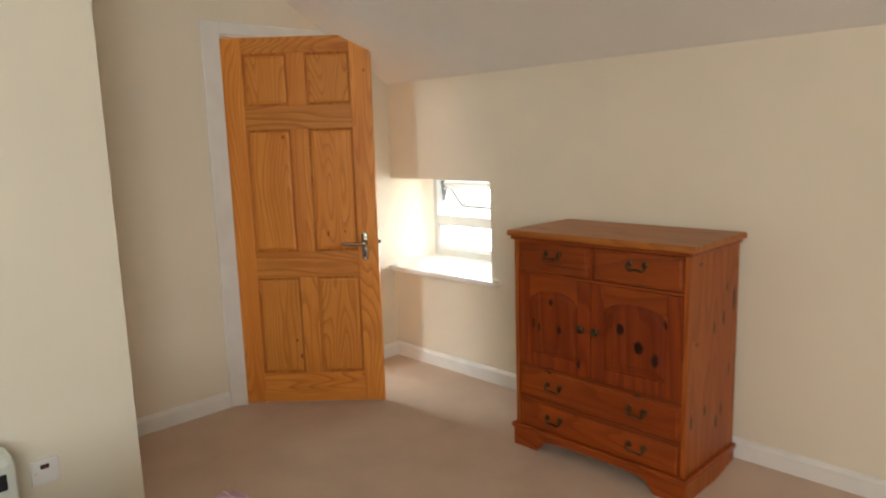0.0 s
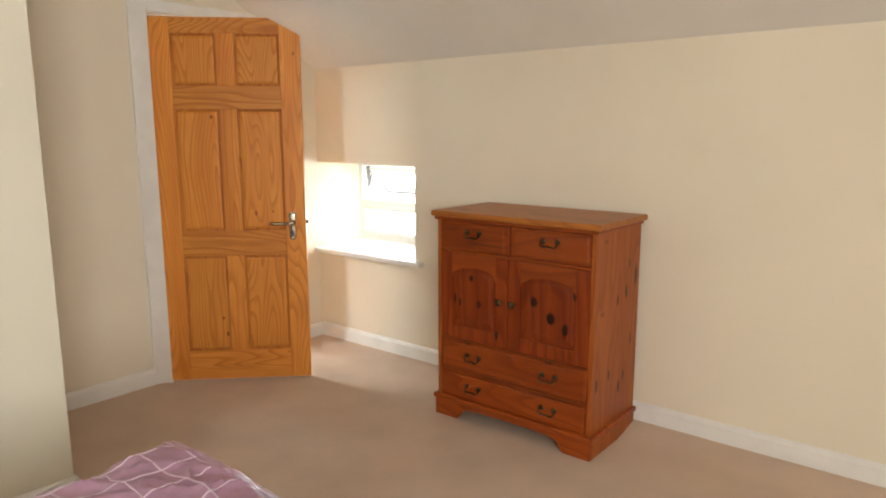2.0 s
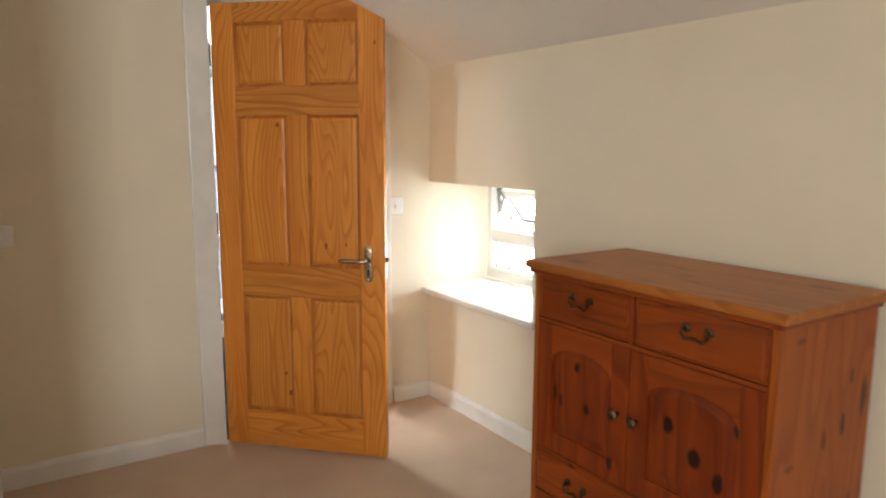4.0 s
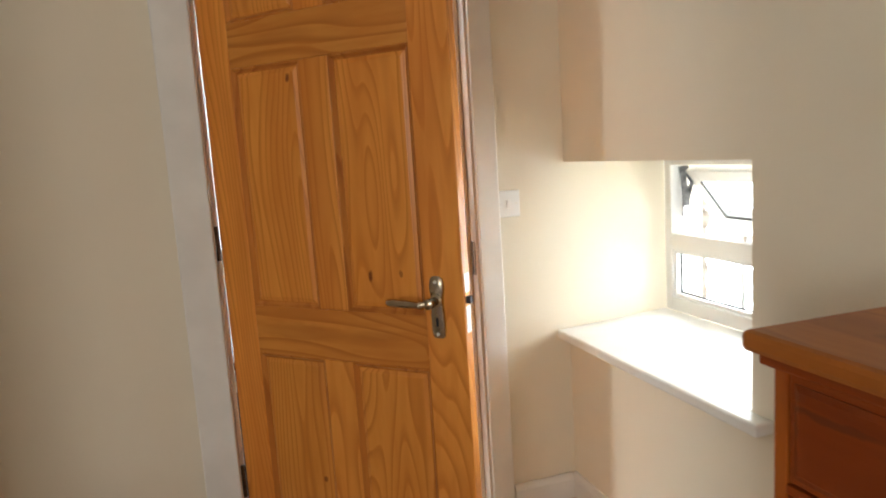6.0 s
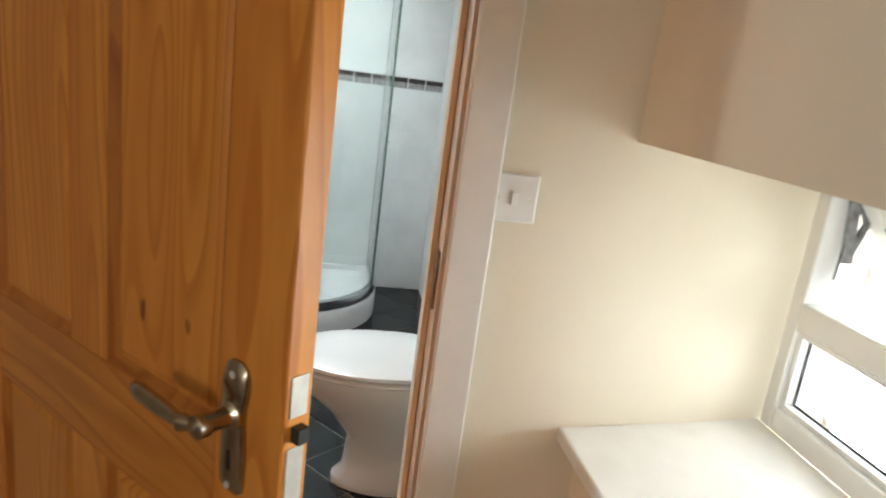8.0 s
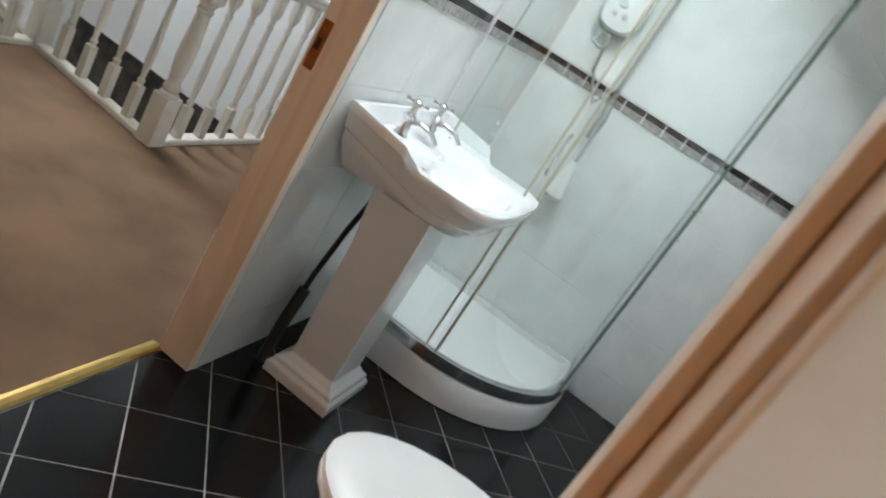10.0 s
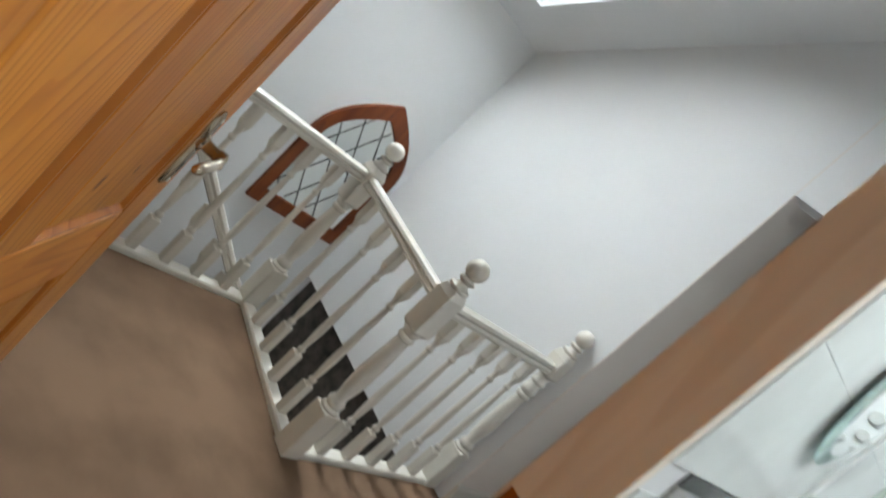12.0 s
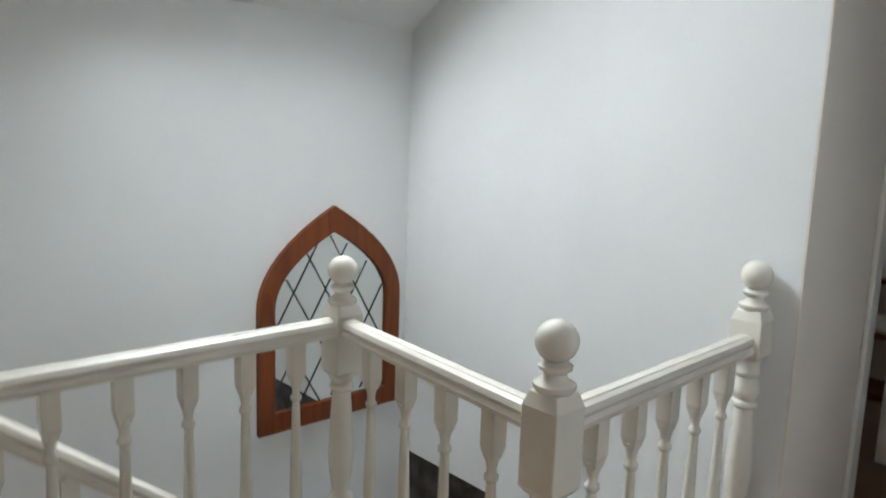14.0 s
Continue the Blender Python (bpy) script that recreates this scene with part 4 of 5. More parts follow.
# roof window in the slope
ang = math.degrees(math.atan(LS))
rw = thing("roof_window", pose(SX0, SY0, zl(SX0), 0, -ang, 0), "pine roof window in a white splayed reveal", "roof window", kind="structure")
RL, RW = (SX1 - SX0) / math.cos(radians(ang)), SY1 - SY0
part("reveal", boxes((0.002, 0.012, 0.002, RW - 0.002, -0.004, 0.2), (RL - 0.012, RL - 0.002, 0.002, RW - 0.002, -0.004, 0.2), (0.012, RL - 0.012, 0.002, 0.012, -0.004, 0.2), (0.012, RL - 0.012, RW - 0.012, RW - 0.002, -0.004, 0.2)), WHITE, rw, "white painted reveal")
part("window_frame", boxes((0.013, 0.055, 0.013, RW - 0.013, 0.135, 0.2), (RL - 0.055, RL - 0.013, 0.013, RW - 0.013, 0.135, 0.2), (0.055, RL - 0.055, 0.013, 0.055, 0.135, 0.2), (0.055, RL - 0.055, RW - 0.055, RW - 0.013, 0.135, 0.2)), PINE_H, rw, "varnished pine frame", bevel=0.004)
part("sash", boxes((0.055, 0.095, 0.055, RW - 0.055, 0.155, 0.195), (RL - 0.095, RL - 0.055, 0.055, RW - 0.055, 0.155, 0.195), (0.095, RL - 0.095, 0.055, 0.095, 0.155, 0.195), (0.095, RL - 0.095, RW - 0.095, RW - 0.055, 0.155, 0.195)), LINING, rw, "pale pine sash", bevel=0.004)
pane = part("pane", box(0.09, RL - 0.09, 0.09, RW - 0.09, 0.175, 0.181), GLASS, rw)
pane.visible_shadow = False

# stairs going down along the eaves wall, then a quarter landing
stairs = thing("staircase", pose(0, 0, 0), "carpeted stairs going down beside white strings", "stairs")
RISE, GO, NS = 0.182, 0.217, 5
for k in range(NS):
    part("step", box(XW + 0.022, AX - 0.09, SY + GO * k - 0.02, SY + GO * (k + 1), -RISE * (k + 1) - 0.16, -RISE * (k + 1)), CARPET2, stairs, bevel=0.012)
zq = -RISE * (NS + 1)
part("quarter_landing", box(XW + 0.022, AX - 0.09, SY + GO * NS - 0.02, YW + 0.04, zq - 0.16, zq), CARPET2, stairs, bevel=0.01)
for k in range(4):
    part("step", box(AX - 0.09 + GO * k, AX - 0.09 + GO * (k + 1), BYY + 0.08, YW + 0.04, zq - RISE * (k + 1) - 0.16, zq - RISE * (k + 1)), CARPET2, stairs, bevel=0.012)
sl = RISE / GO
for xa, xb in ((XW + 0.001, XW + 0.021), (AX - 0.088, AX - 0.06)):
    part("string", prism([(SY - 0.12, 0.15 if xa < -3.9 else 0.0), (SY - 0.02, 0.15 if xa < -3.9 else 0.0), (SY + GO * NS, 0.13 - sl * (GO * NS)), (SY + GO * NS, -sl * GO * NS - 0.3), (SY - 0.12, -0.22)], "x", xa, xb), STAIRP, stairs, "white painted stair string")


# ---- balustrade ----
def newel(name, x, y, label, lift=0.0, low=0.675):
    t = thing(name, pose(x, y, 0), label, "newel post", "newel posts")
    w = 0.045
    ch = lambda a, b: loft([[(-s, -s, z), (s, -s, z), (s, s, z), (-s, s, z)] for s, z in ((w - 0.012, a), (w, a + 0.016), (w, b - 0.03), (w - 0.010, b))])  # noqa: E731
    part("base_block", boxes((-w, w, -w, w, 0.0, 0.24)), STAIRP, t, bevel=0.005)
    part("shaft", lathe([(0.043, 0.238), (0.043, 0.25), (0.032, 0.258), (0.039, 0.272), (0.039, 0.284), (0.030, 0.296), (0.026, 0.31), (0.034, 0.36), (0.039, 0.42), (0.036, 0.50), (0.031, 0.58), (0.028, 0.625), (0.036, 0.634), (0.036, 0.645), (0.029, 0.652), (0.038, 0.668), (0.04, 0.682)] + ([(0.033, 0.70), (0.030, 0.72), (0.038, 0.73), (0.038, 0.74), (0.032, 0.75), (0.036, low + 0.02)] if low > 0.7 else [])), STAIRP, t, smooth=True)
    part("top_block", ch(low, 0.893 + lift), STAIRP, t, bevel=0.003)
    part("cap", moved(lathe([(0.036, 0.890), (0.043, 0.9), (0.043, 0.908), (0.026, 0.918), (0.022, 0.929), (0.033, 0.937), (0.035, 0.945), (0.024, 0.953)]), Matrix.Translation((0, 0, lift))), STAIRP, t, smooth=True)
    r = 0.043
    part("ball", lathe([(r * math.sin(a) + 0.001, 0.993 + lift - r * math.cos(a)) for a in np.linspace(0.35, math.pi - 0.02, 13)]), STAIRP, t, smooth=True)
    return t


PA, PB, PC, PD = (AX, 1.09), (-3.18, 2.185), (-2.322, 2.105), (-2.345, YW - 0.046)
newel("newel_post", *PA, "cream-white turned newel post with ball cap at stair head")
newel("newel_post", *PB, "cream-white turned newel post with ball cap at inner corner")
newel("newel_post", *PC, "cream-white turned newel post with ball cap at outer corner")
newel("newel_post", *PD, "cream-white turned newel post with ball cap against wall", lift=0.03, low=0.775)

HAND = [(-0.029, 0.0), (0.029, 0.0), (0.031, 0.012), (0.024, 0.022), (0.030, 0.034), (0.026, 0.047), (0.015, 0.053), (0.012, 0.0495), (0.009, 0.054), (-0.009, 0.054), (-0.012, 0.0495), (-0.015, 0.053), (-0.026, 0.047), (-0.030, 0.034), (-0.024, 0.022), (-0.031, 0.012)]


def rail(name, section, p0, p1, label, category):
    return tagged(part(name, sweep(section, p0, p1), STAIRP, smooth=False), label, category, "balustrade rails")


RZ = 0.80
for na, nb in ((PA, PB), (PB, PC), (PC, PD)):
    dv = (Vector(nb) - Vector(na)).normalized() * 0.0445
    p0, p1 = (na[0] + dv.x, na[1] + dv.y, RZ), (nb[0] - dv.x, nb[1] - dv.y, RZ)
    rail("handrail", HAND, p0, p1, "cream-white moulded handrail of the landing balustrade", "handrail")
    q0, q1 = (p0[0], p0[1], 0.0), (p1[0], p1[1], 0.0)
    rail("base_rail", [(-0.034, 0.0), (0.034, 0.0), (0.034, 0.02), (0.028, 0.028), (-0.028, 0.028), (-0.034, 0.02)], q0, q1, "cream-white base rail on the landing carpet edge", "base rail")

bal = thing("baluster", pose(AX, SY + 0.19, 0.028), "cream-white turned stair baluster with square ends", "baluster", "landing balusters")
part("base_block", boxes((-0.0205, 0.0205, -0.0205, 0.0205, 0.0, 0.16)), STAIRP, bal, bevel=0.002)
part("spindle", lathe([(0.019, 0.158), (0.0135, 0.17), (0.018, 0.18), (0.018, 0.187), (0.012, 0.195), (0.0115, 0.205), (0.0150, 0.24), (0.0180, 0.29), (0.0175, 0.36), (0.0145, 0.47), (0.0115, 0.58), (0.0105, 0.598), (0.0165, 0.605), (0.0165, 0.614), (0.0110, 0.621), (0.0115, 0.635), (0.0150, 0.650), (0.0190, 0.668)], seg=14), STAIRP, bal, smooth=True)
part("top_block", loft([[(-s, -s, z), (s, -s, z), (s, s, z), (-s, s, z)] for s, z in ((0.014, 0.655), (0.0205, 0.682), (0.0205, 0.772))]), STAIRP, bal)
places = [(na[0] + (nb[0] - na[0]) * k / m, na[1] + (nb[1] - na[1]) * k / m) for na, nb, m in ((PA, PB, 7), (PB, PC, 5), (PC, PD, 6)) for k in range(1, m)]
bal.matrix_world = pose(*places[0], 0.028)
for x, y in places[1:]:
    copy_thing(bal, pose(x, y, 0.028))
# the flight's own rail and balusters
SXX = AX - 0.074
hz = lambda y: 0.70 - sl * (y - 1.28)  # noqa: E731
rail("stair_handrail", HAND, (SXX, SY + 0.03, hz(SY + 0.03)), (SXX, BYY + 0.02, hz(BYY + 0.02)), "cream-white sloping stair handrail", "handrail")
for k in range(6):
    y = SY + 0.2 + 0.15 * k
    copy_thing(bal, pose(SXX, y, hz(y) - 0.772))

# ---- arched mirror ----
mirror = thing("arched_mirror", pose(XW, 2.683, 0.155, 0, 0, 90), "gothic-arched mirror with lead lattice in a red wooden frame", "mirror")


def gothic(w, z0, spring, top, n=9):
    """Outline of a pointed arch of half width w."""
    h = top - spring
    right = [(w * (1 - (k / n) ** 2.1), spring + h * k / n) for k in range(n + 1)]
    return [(-w, z0), (w, z0)] + right + [(-x, z) for x, z in right[-2::-1]]


MW, MT, MS = 0.360, 0.945, 0.52
outer, inner = gothic(MW, 0, MS, MT), gothic(MW - 0.075, 0.085, MS, MT - 0.11)
bm = bmesh.new()
rings = [[bm.verts.new((x, y, z)) for x, z in o] for o, y in ((outer, -0.001), (outer, -0.026), (inner, -0.022), (inner, -0.001))]
for a, b in zip(rings, rings[1:] + rings[:1]):
    for k in range(len(a)):
        bm.faces.new((a[k], a[(k + 1) % len(a)], b[(k + 1) % len(a)], b[k]))
part("frame", bm, MAHOG, mirror, "red-stained wooden frame")
part("mirror_glass", prism(gothic(MW - 0.072, 0.082, MS, MT - 0.105), "y", -0.008, -0.004), MIRROR, mirror)


def lattice_z(x):
    return MS + (MT - 0.11 - MS) * max(0, 1 - abs(x) / (MW - 0.075)) ** (1 / 2.1)


bm = bmesh.new()
for s in (1, -1):
    for c in np.arange(-1.2, 1.3, 0.155):
        pts = [(x, 0.45 + s * 1.75 * (x - c)) for x in np.linspace(-MW + 0.075, MW - 0.075, 60)]
        pts = [(x, z) for x, z in pts if 0.085 < z < lattice_z(x)]
        if len(pts) > 2:
            tube([(pts[0][0], -0.009, pts[0][1]), (pts[-1][0], -0.009, pts[-1][1])], 0.0035, 6, bm)
part("lead_lattice", bm, LEAD, mirror, "dark lead diamond lattice")

# ---- threshold ----
strip = tagged(part("threshold_strip", sweep([(-0.02, 0.0), (0.02, 0.0), (0.014, 0.008), (0, 0.011), (-0.014, 0.008)], (XL0 - 0.012, LY0, 0.001), (XL0 - 0.012, LY1, 0.001)), BRASS), "polished brass carpet threshold strip", "threshold", kind="structure")

# ---- basin ----
basin = thing("pedestal_basin", pose(XL1 + 0.012, 1.60, 0), "white ceramic pedestal basin with two chrome cross-head taps", "wash basin")


def shield(hw, d, s=0.0, notch=True):
    """Half-octagonal basin outline: back along x = 0, front at x = d."""
    right = [(0.0, hw), (0.006, hw), (d * 0.2, hw), (d * 0.40, hw), (d * 0.43, hw - 0.004), (d * 0.455, hw - 0.030), (d * 0.48, hw - 0.037), (d * 0.62, hw - 0.038), (d * 0.80, hw - 0.042), (d * 0.90, hw - 0.062), (d * 0.96, hw - 0.11), (d * 0.99, hw - 0.19), (d, 0.08)]
    if not notch:
        right = [(x, min(y, hw - 0.040 * x / (d * 0.8)) if x > d * 0.7 else hw - 0.040 * x / (d * 0.8)) for x, y in right]
    return [(x + s, y) for x, y in right] + [(x + s, -y) for x, y in right[::-1]]


def soften(o, rounds=2):
    """Rounds the corners of the front of an outline; its two back corners stay."""
    for _ in range(rounds):
        r = [o[0]]
        for p, q in zip(o[1:-1], o[2:-1]):
            r += [(p[0] * 0.75 + q[0] * 0.25, p[1] * 0.75 + q[1] * 0.25), (p[0] * 0.25 + q[0] * 0.75, p[1] * 0.25 + q[1] * 0.75)]
        o = r + [o[-1]]
    return o


O = soften(shield(0.358, 0.472))
OB = soften(shield(0.358, 0.472, notch=False))
NO = len(O)
IN = [(0.295 + 0.125 * math.cos(a), 0.235 * math.sin(a)) for a in [math.pi - 2 * math.pi * (k + 0.5) / NO for k in range(NO)]]
zt = lambda x: 0.889 - 0.022 * min(1, max(0, x / 0.19)) - 0.044 * (lambda v: v * v * (3 - 2 * v))(min(1, max(0, (x - 0.18) / 0.06)))  # noqa: E731
zb = lambda x: 0.880 - 0.060 * min(1, max(0, x / 0.30))  # noqa: E731
rings = [[(0.20 + (x - 0.20) * 0.45, y * 0.40, 0.69) for x, y in OB], [(x * 0.80 + 0.02, y * 0.74, 0.70) for x, y in OB], [(x * 0.87, y * 0.85, zb(x) - 0.105) for x, y in OB]]
for k, dz in ((0.885, 0.092), (0.89, 0.074), (0.93, 0.066), (0.945, 0.052)):
    rings.append([(x * k + 0.004, y * k, zb(x) - dz) for x, y in OB])
for k, dz in ((0.985, 0.030), (1.0, 0.024), (1.0, 0.007), (0.988, 0.0)):
    rings.append([(x * k + 0.004 * (k < 1), y * k, zt(x) - dz) for x, y in O])
rings.append([(0.012 + x * 0.95, y * 0.95, zt(x) - 0.004) for x, y in O])
rings.append([(0.022 + x * 0.915, y * 0.90, min(zt(x), 0.845) - 0.012) for x, y in O])
rings += [[(x, y, 0.800) for x, y in IN], [(0.3 + (x - 0.3) * 0.9, y * 0.9, 0.778) for x, y in IN], [(0.3 + (x - 0.3) * 0.5, y * 0.5, 0.72) for x, y in IN], [(0.3 + (x - 0.3) * 0.1, y * 0.1, 0.71) for x, y in IN]]
part("bowl", loft(rings), CERAM, basin, "white shaped ceramic bowl", smooth=True)
sq = lambda hx, hy, z, cx: [(cx - hx, -hy, z), (cx + hx, -hy, z), (cx + hx, hy, z), (cx - hx, hy, z)]  # noqa: E731
part("pedestal", moved(loft([sq(0.125, 0.135, 0.0, 0.21), sq(0.125, 0.135, 0.035, 0.21), sq(0.113, 0.123, 0.048, 0.21), sq(0.113, 0.123, 0.06, 0.21), sq(0.098, 0.108, 0.07, 0.21), sq(0.082, 0.092, 0.09, 0.21), sq(0.088, 0.1, 0.5, 0.21), sq(0.1, 0.115, 0.7, 0.2)]), Matrix.Translation((0, -0.075, 0))), CERAM, basin, "white square ceramic pedestal", bevel=0.004)
for sy in (-0.17, 0.03):
    tap = part("tap", lathe([(0.024, 0.832), (0.024, 0.842), (0.017, 0.850), (0.016, 0.888), (0.021, 0.892), (0.021, 0.900), (0.013, 0.908), (0.009, 0.914), (0.009, 0.930), (0.015, 0.934), (0.015, 0.944), (0.007, 0.950)], 0.085, sy, 16), CHROME, basin, "chrome pillar tap with cross head", smooth=True)
    part("spout", tube([(0.085, sy, 0.876), (0.115, sy + 0.012, 0.890), (0.150, sy + 0.030, 0.882), (0.172, sy + 0.040, 0.860)], 0.011, 10), CHROME, tap, smooth=True)
    head = boxes()
    for q in range(4):
        ca, sa = math.cos(q * math.pi / 2 + 0.5), math.sin(q * math.pi / 2 + 0.5)
        tube([(0.085, sy, 0.938), (0.085 + 0.024 * ca, sy + 0.024 * sa, 0.938)], 0.0045, 8, head)
        tube([(0.085 + 0.022 * ca, sy + 0.022 * sa, 0.938), (0.085 + 0.034 * ca, sy + 0.034 * sa, 0.938)], 0.0085, 8, head)
    part("cross_head", head, CHROME, tap, smooth=True)
part("waste_plug", lathe([(0.019, 0.712), (0.019, 0.717), (0.008, 0.719)], 0.295, 0.0, 14), CHROME, basin, smooth=True)
part("overflow", tube([(0.172, -0.045, 0.822), (0.182, -0.045, 0.820)], 0.008, 10), CHROME, basin, smooth=True)
pipe = part("waste_pipe", tube([(0.09, -0.06, 0.69), (0.07, -0.115, 0.5), (0.055, -0.135, 0.32), (0.055, -0.165, 0.14), (0.06, -0.18, 0.0)], 0.009, 8), BLACK, basin, "dark flexible pipe behind the pedestal", smooth=True)
part("pipe_lagging", tube([(0.055, -0.14, 0.27), (0.055, -0.165, 0.14), (0.06, -0.18, 0.0)], 0.020, 8), BLACK, pipe, "dark foam lagging", smooth=True)

# ---- toilet ----
toilet = thing("toilet", pose(RX - 0.012, 0.775, 0, 0, 0, 180), "white ceramic close-coupled toilet with its lid down", "toilet")


def egg(hw, x0, x1, z, n=26):
    """Rounded at the front (x1), squarer at the back (x0)."""
    out = []
    xm = x0 + (x1 - x0) * 0.42
    for k in range(n):
        a = 2 * math.pi * k / n
        c, s = math.cos(a), math.sin(a)
        out.append((xm + (x1 - xm) * c if c > 0 else xm + (xm - x0) * (-abs(c) ** 0.6), hw * (abs(s) ** (1.0 if c > 0 else 0.7)) * (1 if s >= 0 else -1), z))
    return out


part("pan", loft([egg(0.105, 0.14, 0.50, 0.0), egg(0.105, 0.14, 0.50, 0.02), egg(0.092, 0.15, 0.47, 0.05), egg(0.09, 0.15, 0.46, 0.16), egg(0.12, 0.14, 0.53, 0.25), egg(0.165, 0.12, 0.63, 0.34), egg(0.178, 0.12, 0.655, 0.385), egg(0.178, 0.12, 0.655, 0.398)]), CERAM, toilet, "white ceramic pan", smooth=True)
part("seat", loft([egg(0.178, 0.18, 0.66, 0.399), egg(0.184, 0.18, 0.667, 0.404), egg(0.184, 0.18, 0.667, 0.412), egg(0.178, 0.18, 0.66, 0.417)]), PAD, toilet, "white plastic seat", smooth=True)
part("lid", loft([egg(0.178, 0.175, 0.66, 0.419), egg(0.186, 0.175, 0.668, 0.424), egg(0.184, 0.175, 0.666, 0.434), egg(0.165, 0.19, 0.645, 0.441), egg(0.1, 0.25, 0.58, 0.443)]), PAD, toilet, "white plastic lid", smooth=True)
part("cistern", loft([[(x, y * k, z) for x, y in ((0, -0.19), (0.17, -0.19), (0.185, -0.15), (0.185, 0.15), (0.17, 0.19), (0, 0.19))] for k, z in ((0.9, 0.40), (0.95, 0.44), (1.0, 0.76))]), CERAM, toilet, "white ceramic cistern", bevel=0.006)
part("cistern_lid", prism([(-0.003, -0.2), (0.18, -0.2), (0.198, -0.16), (0.198, 0.16), (0.18, 0.2), (-0.003, 0.2)], "z", 0.76, 0.795), CERAM, toilet, bevel=0.008)
part("hinge", tube([(0.185, -0.09, 0.425), (0.185, 0.09, 0.425)], 0.009, 8), CHROME, toilet, smooth=True)
part("flush_lever", tube([(0.19, 0.13, 0.71), (0.205, 0.13, 0.71), (0.21, 0.07, 0.705)], 0.006, 8), CHROME, toilet, smooth=True)

# ---- shower ----
SC, SR = 0.93, 0.55
sx, sy = XL1 + 0.012, YB - 0.012


def quadrant(k, n=14):
    """Front edge of the tray, from the basin wall round to the end wall, set back by k."""
    s, r = SC - k, SR - k * 0.4
    arc = [(sx + s - r + r * math.sin(a), sy - s + r - r * math.cos(a)) for a in np.linspace(0, math.pi / 2, n)]
    return [(sx, sy - s)] + arc + [(sx + s, sy)]


shower = thing("shower_enclosure", pose(0, 0, 0), "curved glass shower enclosure with chrome posts on a white tray", "shower")


def ring(k, z):
    b_ = 0.0 if k < 0.05 else 0.035
    f_ = quadrant(k)
    return [(x, y, z) for x, y in [(sx + b_, f_[0][1])] + f_[1:-1] + [(f_[-1][0], sy - b_), (sx + b_, sy - b_)]]


bm = bmesh.new()
loft([ring(0.022, 0.0), ring(0.022, 0.108), ring(0.03, 0.122), ring(0.07, 0.127), ring(0.09, 0.10), ring(0.3, 0.095)], bm)
part("tray", bm, PAD, shower, "white curved shower tray", smooth=True)
for z, w, h in ((0.127, 0.03, 0.045), (1.86, 0.03, 0.035)):
    o, i = quadrant(0.03), quadrant(0.03 + w)
    bm = bmesh.new()
    vs = [[bm.verts.new((x, y, zz)) for x, y in e] for e, zz in ((o, z), (o, z + h), (i, z + h), (i, z))]
    for a, b in zip(vs, vs[1:] + vs[:1]):
        for k in range(len(a) - 1):
            bm.faces.new((a[k], a[k + 1], b[k + 1], b[k]))
    part("rail", bm, CHROME, shower, "curved chrome rail", smooth=True)


def curved_pane(a, b, k, name="glass_panel"):
    q = quadrant(k, 40)
    c = q[a:b]
    bm = bmesh.new()
    q2 = quadrant(k + 0.006, 40)[a:b]
    if a == 0:
        c[0], q2[0] = (sx + 0.08, c[0][1]), (sx + 0.08, q2[0][1])
    vs = [[bm.verts.new((x, y, zz)) for x, y in e] for e, zz in ((c, 0.172), (c, 1.86), (q2, 1.86), (q2, 0.172))]
    for u, v in zip(vs, vs[1:] + vs[:1]):
        for j in range(len(u) - 1):
            bm.faces.new((u[j], u[j + 1], v[j + 1], v[j]))
    ob = part(name, bm, SHOWER, shower, "greenish clear glass", smooth=True)
    ob.visible_shadow = False
    return ob


curved_pane(0, 4, 0.045), curved_pane(4, 38, 0.045), curved_pane(38, 42, 0.045)
q = quadrant(0.045, 40)
part("wall_profile", box(sx, sx + 0.012, q[0][1] - 0.004, q[0][1] + 0.004, 0.127, 1.88), PAD, shower, "slim white wall profile", bevel=0.002)
part("post", tube([(sx + 0.08, q[0][1], 0.15), (sx + 0.08, q[0][1], 1.88)], 0.004, 8), SEAL, shower, "greenish seal strip", smooth=True)
for k, r, mt, lb in ((3, 0.0045, CREAMS, "cream seal strip"), (5, 0.0055, CREAMS, "cream seal strip"), (36, 0.0065, EDGEG, "dark green glass edge"), (38, 0.0065, EDGEG, "dark green glass edge"), (39, 0.0055, UPVC, "white seal strip"), (41, 0.010, CHROME, "chrome wall profile")):
    part("post", tube([(q[k][0], q[k][1], 0.15), (q[k][0], q[k][1], 1.88)], r, 10), mt, shower, lb, smooth=True)
bm = prism([(q[36][0] - 0.003, q[36][1] - 0.003), (q[38][0] + 0.003, q[38][1] - 0.003), (q[38][0] + 0.003, q[38][1] + 0.003), (q[36][0] - 0.003, q[36][1] + 0.003)], "z", 0.175, 1.855)
part("seal", bm, SEAL, shower, "greenish plastic door seal")
for z in (0.895, 1.03):
    part("pin", tube([(q[36][0] - 0.012, q[36][1] - 0.02, z), (q[38][0] + 0.012, q[38][1] - 0.012, z + 0.012)], 0.005, 8), CHROME, shower, "chrome pin", smooth=True)
part("handle", tube([(q[4][0], q[4][1], 0.905), (q[4][0], q[4][1] - 0.028, 0.915), (q[4][0], q[4][1] - 0.034, 0.98), (q[4][0], q[4][1] - 0.028, 1.045), (q[4][0], q[4][1], 1.055)], 0.006, 8), CHROME, shower, "small chrome door handle", smooth=True)

